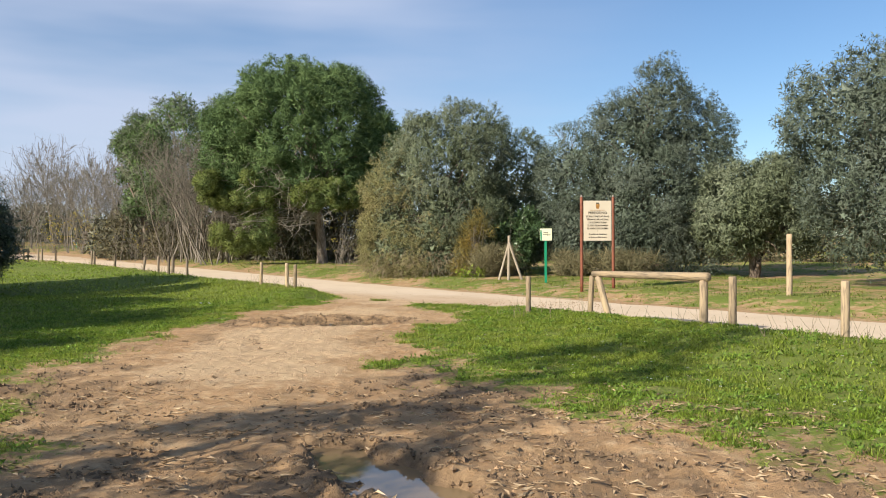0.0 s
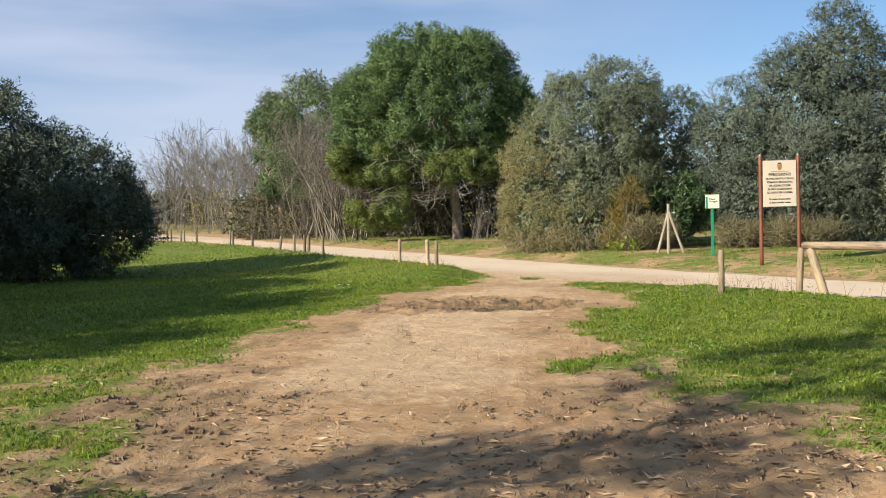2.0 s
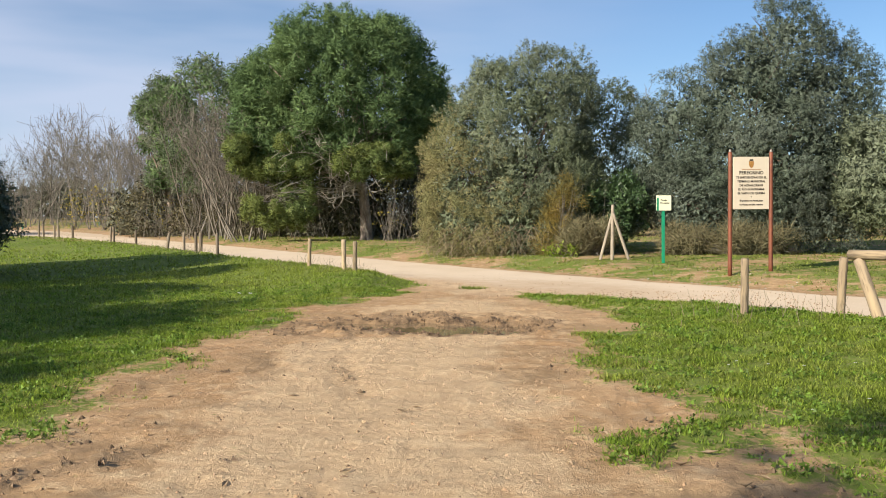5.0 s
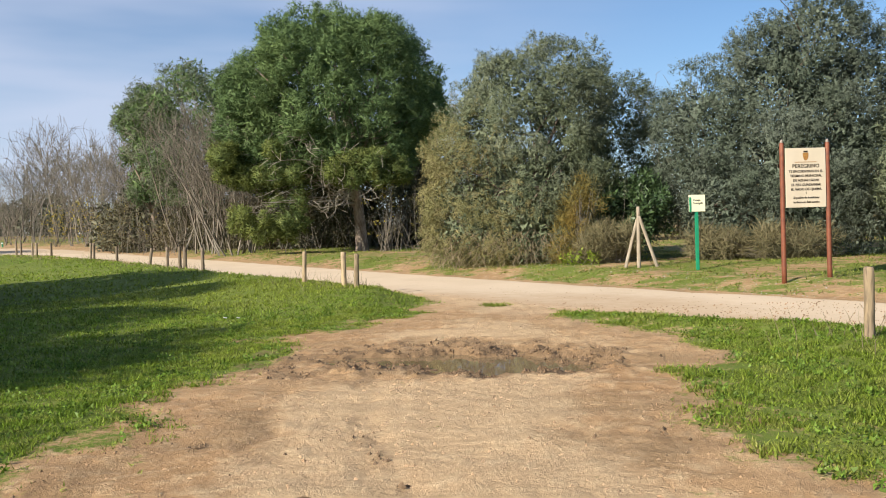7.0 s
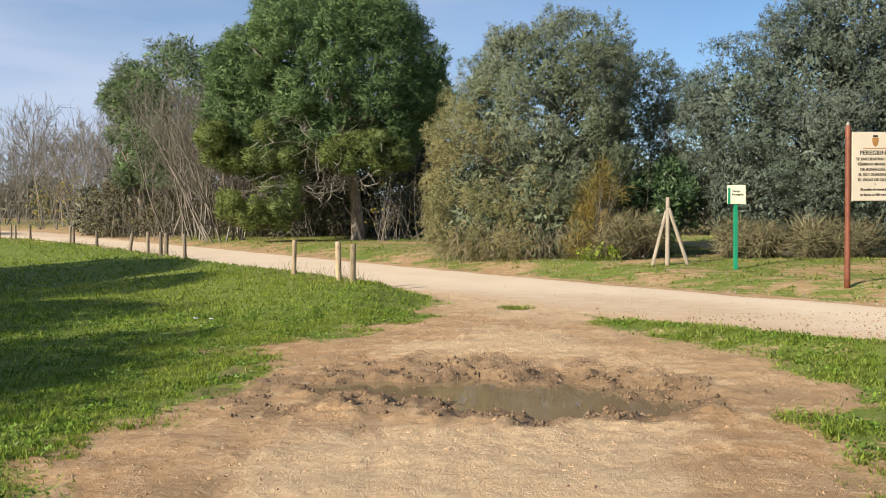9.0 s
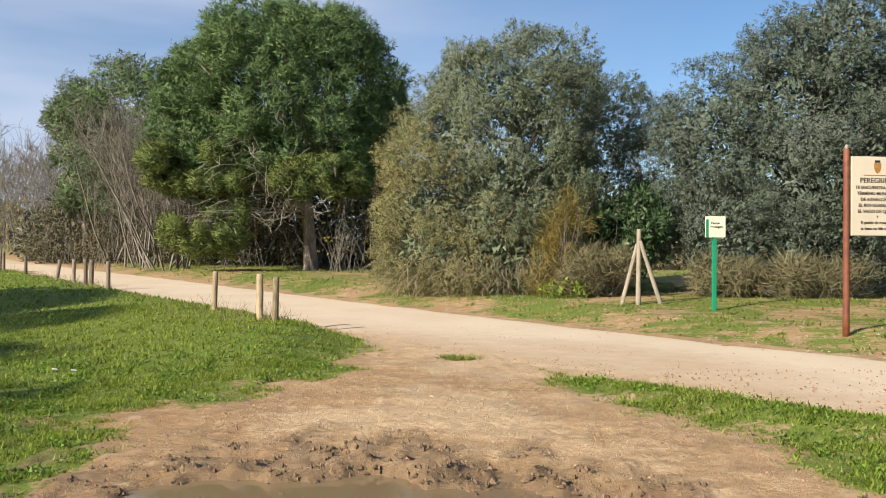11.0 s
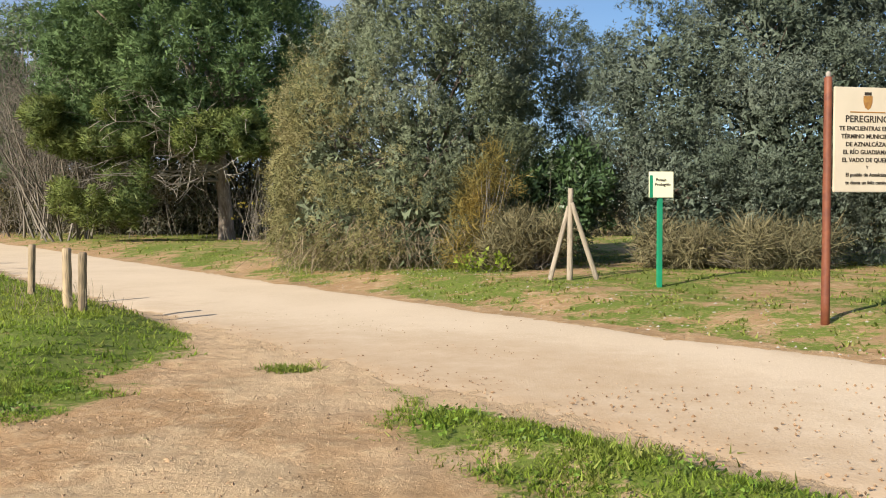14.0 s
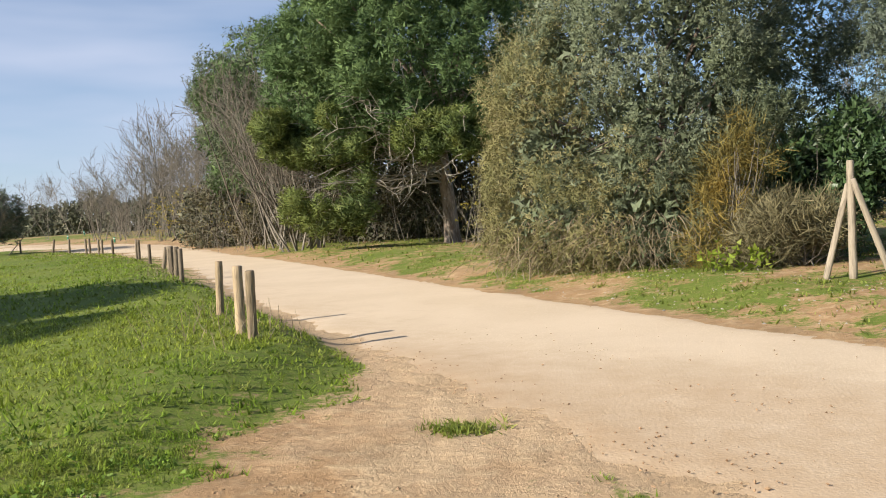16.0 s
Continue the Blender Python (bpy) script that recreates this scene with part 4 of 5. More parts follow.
# further olives out of sight, placed so their shade covers the left field
leafy_tree("olive_tree", -17.4, 6.6, [(0, 0, 3.4, 2.9, 2.7, 2.4), (1.2, -0.8, 4.6, 2.1, 2.0, 1.8), (-1.2, 0.9, 3.9, 2.4, 2.3, 2.0), (0.4, 0.4, 1.6, 2.4, 2.4, 1.5)], "broad olive tree with low shady boughs", M_OLIVE, 8000, 8, 0.19, 0.2, 0.14, 23, 2, core=600)
leafy_tree("olive_tree", -18.6, 11.6, [(0, 0, 3.8, 2.7, 2.6, 2.6), (0.8, -0.8, 5.8, 2.0, 2.0, 1.9), (-1.0, 0.9, 4.9, 2.2, 2.2, 2.1), (0.2, 0.2, 1.8, 2.3, 2.3, 1.6)], "tall dense olive tree among olives", M_OLIVE, 8000, 8, 0.19, 0.2, 0.14, 24, 2, core=600)
# unseen olive, added to shade the lower half of the olive at the field's edge
leafy_tree("olive_tree", -24.5, 20.6, [(0, 0, 3.8, 3.0, 2.8, 2.6), (0.8, -0.6, 6.0, 2.3, 2.2, 2.0), (-1.0, 1.2, 4.9, 2.5, 2.5, 2.3)], "unseen tall olive tree added for shade", M_OLIVE, 7000, 8, 0.2, 0.2, 0.14, 25, 2, core=500)


def stone_pine(x, y, blobs, skirt, trunk_h, label, seed, n, per=7, mat=None):
    rs = np.random.RandomState(seed)
    e = empty("stone_pine", Matrix.Translation((x, y, gz(x, y))), label, "tree")
    paths = [(np.array([(0, 0, -0.2), (0.0, 0, 0.3), (-0.05, 0, 1.5), (-0.2, 0, 3.0), (-0.35, 0.1, 5.0), (-0.5, 0.1, 8)]), np.array([0.42, 0.33, 0.28, 0.26, 0.22, 0.08]))]
    for q in list(blobs)[:22]:
        s = np.array((-0.2, 0.05, rs.uniform(trunk_h, trunk_h + 2.5)))
        t = np.linspace(0, 1, 7)[:, None]
        pts = s * (1 - t) + np.array(q[:3]) * t + rs.normal(0, 0.12, (7, 3)) * np.sin(3.14 * t)
        paths.append((pts, np.linspace(0.12, 0.03, 7)))
    add_trunk(e, M_PINEBARK, rs, paths, sides=9)
    for nm, bl, mat, k, lab in (("crown", blobs, mat or M_PINE, n, ""), ("lower_bough", skirt, M_PINEY, int(n * 0.26), "yellow-green lower boughs")):
        if not bl:
            continue
        p, nn = crown_points(rs, lumps(rs, bl, 0.26, 0.48, 0.9), k, 0.5, 0.08, 0.7, bl)
        nn = nn * 0.9 + (0, 0, 0.3)
        nn /= np.linalg.norm(nn, axis=1)[:, None]
        tagged(foliage(nm, sprays(rs, p, nn, per, 0.24, 0.19, 0.11, 0.75, 0.62, 0.3, 0.03), mat, e), lab)
    dead = Tubes(4)
    for _ in range(64 if skirt else 0):
        b1 = branch(rs, (-0.2, -0.1, rs.uniform(2.4, 5.2)), (rs.uniform(-1.2, 0.3), -0.9, rs.uniform(-0.1, 0.45)), rs.uniform(3.0, 5.6), 7, 0.16, -0.03)
        dead.add(b1, np.linspace(0.045, 0.012, 8))
        for _k in range(7):
            dead.add(branch(rs, b1[rs.randint(3, 8)], (b1[-1] - b1[0]) * 0.3 + rs.normal(0, 0.8, 3), rs.uniform(0.4, 1.2), 3, 0.2, -0.02), np.linspace(0.014, 0.007, 4))
    if skirt:
        tagged(dead.mesh("dead_branch", M_PALETWIG, e), "pale dead lower branches")
    q, qn = crown_points(rs, [(*b_[:3], b_[3] * 0.7, b_[4] * 0.7, b_[5] * 0.7) for b_ in blobs], 3500, 0.4, 0.1, 0.5)
    foliage("inner_foliage", leaves(rs, q, qn, 4, 0.2, 0.3, 0.2), M_PINE, e)
    return e


def pine_blobs(rs, cx, cz, rx, ry, rz, n, r0, r1, low=-0.35, full=2.0):
    out = []
    while len(out) < n:
        d = rs.normal(0, 1, 3)
        d /= np.linalg.norm(d)
        if d[2] < low:
            continue
        d /= (np.abs(d) ** full).sum() ** (1 / full)
        r = rs.uniform(r0, r1)
        k = (1 - r / max(rx, rz) * 0.75) * rs.uniform(0.84, 1.07)
        out.append((cx + d[0] * rx * k, d[1] * ry * k, cz + d[2] * rz * k, r, r, r * rs.uniform(0.8, 1.15)))
    return out


_rs = np.random.RandomState(5)
stone_pine(-7.35, 52.4, pine_blobs(_rs, -1.2, 7.0, 5.4, 5.0, 4.75, 112, 0.75, 1.25, -0.35, 2.7) + pine_blobs(_rs, -0.9, 5.0, 4.4, 4.2, 0.9, 44, 0.6, 1.0, -1, 2.4) + pine_blobs(_rs, -4.3, 5.4, 3.1, 3.0, 2.2, 24, 0.5, 0.9),
           [(x, y - (3.6 if x > -1.6 else 2.6), z, r, r, r * 0.65) for x, y, z, r, *_ in pine_blobs(_rs, 0.6, 3.8, 2.1, 1.0, 0.6, 30, 0.25, 0.5, -1) + pine_blobs(_rs, -4.5, 4.3, 2.4, 1.8, 1.0, 22, 0.2, 0.5, -1) + pine_blobs(_rs, -3.4, 3.6, 1.6, 1.2, 0.9, 9, 0.2, 0.4, -1) + pine_blobs(_rs, -4.0, 1.7, 2.0, 1.2, 1.0, 20, 0.2, 0.42, -1)],
           3.6, "large round-crowned stone pine with yellowing lower boughs", 31, 52000)
_rs = np.random.RandomState(6)
stone_pine(-17.5, 63, pine_blobs(_rs, -0.5, 7.2, 5.2, 4.5, 5.0, 60, 0.8, 1.5, -0.9), [], 2.0, "grey-green pine behind bare poplars", 32, 13000, mat=M_PINEGREY)
stone_pine(-22.6, 66, pine_blobs(_rs, 0, 7.0, 2.2, 2.2, 4.2, 24, 0.6, 1.0, -0.9), [], 2.0, "narrow pine behind bare poplars", 33, 4500, mat=M_PINEGREY)


stone_pine(-4.6, 64, pine_blobs(_rs, 0, 8.0, 1.6, 1.6, 3.4, 22, 0.5, 0.9, -0.9), [], 2.0, "dark narrow pine top behind the stone pine", 34, 3500)


def bare_mesh(seed, h, spread=0.45, stems=1, dens=1.0, r=0.075, fan=0.12):
    rs = np.random.RandomState(seed)
    tb = Tubes(3)
    for s in range(stems):
        foot = np.array((rs.uniform(-0.8, 0.8) * (stems > 1), rs.uniform(-0.6, 0.6) * (stems > 1), -0.15))
        tr = branch(rs, foot, (rs.normal(0, fan), rs.normal(0, fan), 1), h * rs.uniform(0.75, 1), 9, 0.06, 0.03)
        tb.add(tr, np.linspace(r, 0.012, 10))
        for i in range(int(36 * dens)):
            k = rs.uniform(0.22, 0.97)
            p = tr[int(k * 9)] * (1 - (k * 9) % 1) + tr[min(9, int(k * 9) + 1)] * ((k * 9) % 1)
            a = rs.uniform(0, 6.283)
            ln = h * spread * (1.05 - k * 0.75) * rs.uniform(0.6, 1.1)
            b1 = branch(rs, p, (math.cos(a) * 0.8, math.sin(a) * 0.8, 0.9), ln, 5, 0.14, 0.06)
            tb.add(b1, np.linspace(0.35 * r * (1.1 - k), 0.007, 6))
            for j in range(5):
                p2 = b1[rs.randint(1, 6)]
                b2 = branch(rs, p2, (b1[-1] - b1[0]) / ln + rs.normal(0, 0.55, 3) + (0, 0, 0.25), ln * rs.uniform(0.3, 0.55), 3, 0.18, 0.05)
                tb.add(b2, np.linspace(0.014, 0.007, 4))
                for q in range(1):
                    b3 = branch(rs, b2[rs.randint(1, 4)], (b2[-1] - b2[0]) + rs.normal(0, 0.3, 3), ln * rs.uniform(0.15, 0.32), 2, 0.2, 0.05)
                    tb.add(b3, np.linspace(0.010, 0.006, 3))
    return tb


def bare_tree(x, y, proto, scale, turn, label="leafless grey tree with fine upright twigs"):
    ob = copy_thing(proto, pose(x, y, gz(x, y), 0, 0, turn) @ Matrix.Scale(scale, 4))
    ob.matrix_world = pose(x, y, gz(x, y), 0, 0, turn) @ Matrix.Scale(scale, 4)
    return tagged(ob, label, "tree", "bare trees behind the track")


protos = []
for i, (h, sp, st, de, fan) in enumerate(((8, 0.5, 4, 0.32, 0.3), (8, 0.6, 3, 0.4, 0.34), (7, 0.5, 4, 0.3, 0.25), (8, 0.5, 2, 0.6, 0.2))):
    pr = empty("bare_tree", Matrix.Identity(4), "leafless grey tree with fine upright twigs", "tree", "bare trees behind the track")
    bare_mesh(50 + i, h, sp, st, de, 0.055, fan).mesh("trunk", M_TWIG, pr)
    protos.append(pr)
rb = random.Random(8)
SPOTS = [(-14.5, 53, 1.1), (-16.0, 54.5, 1.2), (-18.2, 56.5, 1.25), (-12.8, 53, 1.0), (-20.5, 59, 1.2), (-22.5, 62, 1.1), (-15.2, 52.4, 1.0), (-17.0, 55.2, 1.15), (-13.8, 53.6, 1.05),
         (-33, 82, 1.5), (-36, 86, 1.55), (-40, 88, 1.5), (-30, 80, 1.3), (-44, 92, 1.5), (-26, 72, 1.2), (-28, 76, 1.25), (-48, 97, 1.2), (-54, 103, 1.2), (-60, 108, 1.1), (-38, 80, 1.0), (-68, 116, 1.1), (-35, 78, 0.8), (-46, 88, 0.9),
         (11.2, 60, 1.25), (-24, 68, 1.0), (-31, 84, 1.2), (-50, 93, 1.0), (-64, 104, 0.9), (-34, 88, 1.4), (-42, 95, 1.4), (-38, 92, 1.5), (-47, 101, 1.4), (-29, 79, 1.2), (-53, 108, 1.3)]
for i, (x, y, s) in enumerate(SPOTS):
    while y > 50 and 0 < road_offset(np.array([x]), np.array([y]))[0] < road_w(np.array([y]))[0] + 1.5:
        x, y = x + 0.4, y + 0.28
    if i < 4:
        protos[i].matrix_world = pose(x, y, gz(x, y), 0, 0, 40 * i) @ Matrix.Scale(s, 4)
    else:
        bare_tree(x, y, protos[i % 4], s, rb.uniform(0, 360))


# ---- thickets, shrubs, far woods ----
def thicket(name, label, spots, mat, seed, h0, h1, per, lean=0.25, r=0.012, category="thicket", twigs=4):
    """Uncountable thin upright stems with side twigs, as one mesh."""
    rs = np.random.RandomState(seed)
    tb = Tubes(3)
    for x, y, rad in spots:
        for _ in range(per):
            px, py = x + rs.normal(0, rad), y + rs.normal(0, rad)
            h = rs.uniform(h0, h1)
            st = branch(rs, (px, py, gz(px, py) - 0.05), (rs.normal(0, lean), rs.normal(0, lean), 1), h, 5, 0.1, 0.0)
            tb.add(st, np.linspace(r * rs.uniform(0.7, 1.6), 0.005, 6))
            for k in range(twigs):
                b2 = branch(rs, st[rs.randint(1, 6)], (rs.normal(0, 0.7), rs.normal(0, 0.7), 0.7), h * rs.uniform(0.15, 0.4), 3, 0.2, 0)
                tb.add(b2, np.linspace(0.008, 0.004, 4))
    ob = tb.mesh(name, mat)
    return tagged(ob, label, category, kind="stuff")


rt = random.Random(3)
thicket("thicket", "tangle of bare grey stems under the pines", [(x, 51.5 + (-x - 8) * 0.75 + rt.uniform(0, 7), 1.3) for x in np.arange(-24, -1, 0.9)], M_TWIG, 41, 1.2, 4.2, 16)
thicket("thicket", "tangle of bare stems along the bend", [(-24 - k * 1.7, 70 + k * 1.75 + rt.uniform(0, 6), 1.6) for k in range(22)], M_TWIG, 42, 1.5, 5.0, 14, r=0.018)


def leafy_mass(name, label, blobs, mat, seed, n, per=5, size=0.3, aspect=0.25, category="woods", lump=(0.5, 0.9), kind="stuff", spread=0.15, up=0.1):
    rs = np.random.RandomState(seed)
    p, nn = crown_points(rs, lumps(rs, blobs, *lump), n, 0.5, 0.12, 0.7, blobs)
    ob = foliage(name, leaves(rs, p, nn, per, spread, size, aspect, 0, up), mat)
    return tagged(ob, label, category, kind=kind)


rw = random.Random(12)


def belt(pts, h0, h1, r0, r1):
    out = []
    for x, y in pts:
        h = rw.uniform(h0, h1)
        out.append((x, y, gz(x, y) + h * 0.45, rw.uniform(r0, r1), rw.uniform(r0, r1), h * 0.55))
    return out


leafy_mass("far_woods", "dark evergreen scrub behind the pines", belt([(-26 + k * 2.3 + rw.uniform(-1, 1), 67 - k * 0.35 + rw.uniform(0, 5)) for k in range(15)], 3.0, 6.0, 1.8, 2.6), M_FAR, 61, 10000, 4)
leafy_mass("undergrowth", "brown-green undergrowth between bare stems", belt([(-25 + k * 1.15 + rw.uniform(-0.5, 0.5), 56.5 + max(0, (-(-25 + k * 1.15) - 9)) * 0.62 + rw.uniform(0, 3.5)) for k in range(21)], 1.6, 3.4, 1.2, 1.8), M_SCRUB, 66, 16000, 4, 0.22, 0.18)
leafy_mass("undergrowth", "dark tall scrub behind the stone pine", belt([(-11 + k * 1.3 + rw.uniform(-0.5, 0.5), 57.5 + rw.uniform(0, 3)) for k in range(10)], 4.5, 6.5, 1.5, 2.1), M_FAR, 68, 12000, 4, 0.26, 0.2)
# added belt: dark leaves stand in for the deep shade under the olives
leafy_mass("undergrowth", "dark scrub added for the shade under the olive trees", belt([(4 + k * 2.6 + rw.uniform(-1, 1), 52 - k * 0.6 + rw.uniform(0, 5)) for k in range(15)], 2.2, 3.8, 1.8, 2.6), M_SCRUB, 67, 11000, 4, 0.26, 0.2)
leafy_mass("far_woods", "distant grove behind the olive trees", belt([(6 + k * 3.4 + rw.uniform(-1, 1), 66 - k * 0.5 + rw.uniform(0, 8)) for k in range(14)], 3.5, 6.0, 2.2, 3.0), M_FAR, 62, 9000, 4, size=0.4)
leafy_mass("far_woods", "distant brown scrub past the bend", belt([(-30 - k * 5.5 + rw.uniform(-2, 2), 92 + k * 4.3 + rw.uniform(0, 8)) for k in range(26)], 3.0, 5.5, 3.0, 4.2), M_FAR, 63, 13000, 4, size=0.6)
leafy_mass("far_woods", "distant scrub across the field", belt([(-60 - k * 6 + rw.uniform(-2, 2), 70 - k * 5.0 + rw.uniform(0, 8)) for k in range(16)], 3.0, 5.0, 3.2, 4.5), M_FAR, 64, 7000, 4, size=0.65)
leafy_mass("far_woods", "distant scrub closing the field", belt([(30 + 60 * math.cos(a) + rw.uniform(-3, 3), 60 * math.sin(a)) for a in np.linspace(-1.6, 0.9, 16)], 4, 6.0, 3.5, 5.0), M_FAR, 65, 5000, 4, size=0.8)


def shrub(name, x, y, blobs, label, mat, n, seed, size=0.14, aspect=0.12, per=8, stems=14, lump=(0.2, 0.4), up=0.3, stem_mat=None):
    rs = np.random.RandomState(seed)
    e = empty(name, Matrix.Translation((x, y, gz(x, y))), label, "shrub")
    tb = Tubes(3)
    for _ in range(stems):
        q = blobs[rs.randint(len(blobs))]
        tgt = np.array(q[:3]) + rs.normal(0, 0.6, 3) * q[3:6]
        t_ = np.linspace(0, 1, 5)[:, None]
        tb.add(np.array((rs.normal(0, 0.1), rs.normal(0, 0.1), -0.1)) * (1 - t_) + tgt * t_ + rs.normal(0, 0.04, (5, 3)), np.linspace(0.018, 0.005, 5))
    tagged(tb.mesh("stem", stem_mat or M_TWIG, e), kind="stuff")
    p, nn = crown_points(rs, [q for q in lumps(rs, blobs, *lump) if q[2] > 0.05], n, 0.6, 0.12, 0.4, blobs)
    foliage("foliage", leaves(rs, p, nn, per, 0.08, size, aspect, 0, up), mat, e)
    return e


# shrubs at the foot of the big olive
shrub("broom_shrub", 1.15, 34.3, [(0, 0, 1.1, 0.5, 0.45, 1.0), (0.25, 0, 1.9, 0.38, 0.35, 0.6), (-0.2, -0.1, 0.5, 0.55, 0.5, 0.45)], "ochre-yellow broom shrub at the olive's foot", M_ORANGE, 1300, 71, 0.26, 0.025, 6, 50)
shrub("evergreen_shrub", 2.75, 35.4, [(0, 0, 1.2, 0.9, 0.7, 1.1), (0.6, 0.2, 1.7, 0.8, 0.7, 0.8)], "dark glossy evergreen shrub behind the stakes", M_DARKLEAF, 1500, 72, 0.13, 0.25)
shrub("broom_shrub", 2.2, 33.7, [(0, 0, 0.42, 0.75, 0.6, 0.5), (-0.6, 0, 0.35, 0.5, 0.5, 0.4)], "low tan broom shrub near the stakes", M_BROOM, 1400, 73, 0.26, 0.03, 7, 40)
shrub("broom_shrub", 4.9, 33.8, [(0, 0, 0.35, 0.5, 0.45, 0.4), (0.5, 0.2, 0.3, 0.45, 0.4, 0.35)], "low tan broom shrub behind the small sign", M_BROOM, 1100, 74, 0.28, 0.03, 7, 40)
shrub("broom_shrub", 6.6, 33.2, [(0, 0, 0.32, 0.8, 0.5, 0.4), (1.2, 0.1, 0.3, 0.7, 0.5, 0.35), (-1.1, 0.2, 0.3, 0.5, 0.4, 0.35)], "sprawling tan broom below the olive", M_BROOM, 1300, 75, 0.3, 0.03, 7, 60)
for i, (x, y) in enumerate([(0.75, 33.2), (1.3, 33.0)]):
    shrub("leafy_weed", x, y, [(0, 0, 0.16, 0.2, 0.18, 0.2)], "bright green broad-leaved weed", M_GRASS, 22, 80 + i, 0.10, 0.35, 4, 4, (0.08, 0.14))
rd = np.random.RandomState(77)
# dry skirt of drooping twigs round the big olive
tb = Tubes(3)
for _ in range(900):
    a = rd.uniform(2.6, 6.6)
    rr = rd.uniform(2.2, 3.4)
    s = np.array((0.1 + rr * math.cos(a), 36.6 + 0.75 * rr * math.sin(a), 0))
    z0 = gz(s[0], s[1])
    top = s + (rd.normal(0, 0.25), rd.normal(0, 0.25), z0 + rd.uniform(0.2, 1.1))
    tb.add(branch(rd, top, (0.5 * math.cos(a) + rd.normal(0, 0.5), 0.5 * math.sin(a) + rd.normal(0, 0.5), -0.5), rd.uniform(0.3, 0.9), 4, 0.25, -0.12), np.linspace(0.009, 0.004, 5))
tagged(tb.mesh("dry_twigs", M_STRAW), "drooping dry twigs under the olive", "twigs", kind="stuff")

# yellow-leaved saplings
for i, (x, y, h) in enumerate([(-24.5, 68, 4.5), (-22.8, 66.0, 3.4), (-33, 79, 4.0), (-31.0, 78, 3.0), (-6.0, 50.8, 3.2), (-37, 82, 3.4)]):
    shrub("sapling", x, y, [(0, 0, h * 0.55, h * 0.3, h * 0.3, h * 0.42), (h * 0.15, 0, h * 0.85, h * 0.2, h * 0.2, h * 0.3)], "thin sapling with yellow autumn leaves", M_YELLOW, 110 if i != 4 else 40, 90 + i, 0.15, 0.3, 3, 18, (0.3, 0.6))

leafy_tree("olive_tree", -42.5, 69.5, [(0, 0, 2.6, 2.3, 2.2, 1.9), (-1.8, 0.4, 3.2, 2.0, 2.0, 1.9)], "dark low olive at the far end of the field", M_BLUE, 5000, 8, 0.2, 0.2, 0.12, 19, 2)
bare_tree(-41.0, 68.5, protos[1], 0.75, 77)

# green marker bollards along the far side of the bend
def bollard(x, y, i):
    e = empty("marker_post", pose(x, y, gz(x, y), 0, 0, 20 * i), "short green marker post with a pale band", "post", "green marker posts")
    part("shaft", pole(0.62, 0.075, 0.07, i), M_GREEN, e, "", True).matrix_local = pose(0, 0, -0.1)
    part("band", pole(0.09, 0.08, 0.08, i + 3), M_WHITE, e, "pale band", True).matrix_local = pose(0, 0, 0.34)
    return e


for i, (x, y) in enumerate([(-24.8, 71.8), (-30.5, 79.7), (-38.1, 89.9), (-44.0, 86.5), (-57.0, 98.5), (-62.9, 110.0)]):
    bollard(x, y, i)

# ---- grass, litter, clods ----
PATH = np.array([(0, 0), (-0.7, 2.3), (-1.5, 4.7), (-2.1, 7), (-2.8, 9.5), (-2.5, 12.4), (-1.85, 14), (-0.9, 16.8), (-0.7, 18.7)])


def path_distance(x, y):
    d = np.full(x.shape, 1e9)
    for a, b in zip(PATH[:-1], PATH[1:]):
        e = b - a
        t_ = np.clip(((x - a[0]) * e[0] + (y - a[1]) * e[1]) / (e @ e), 0, 1)
        d = np.minimum(d, np.hypot(x - a[0] - t_ * e[0], y - a[1] - t_ * e[1]))
    return d


def scatter(rs, n, x0, x1, y0, y1):
    return rs.uniform(x0, x1, n), rs.uniform(y0, y1, n)


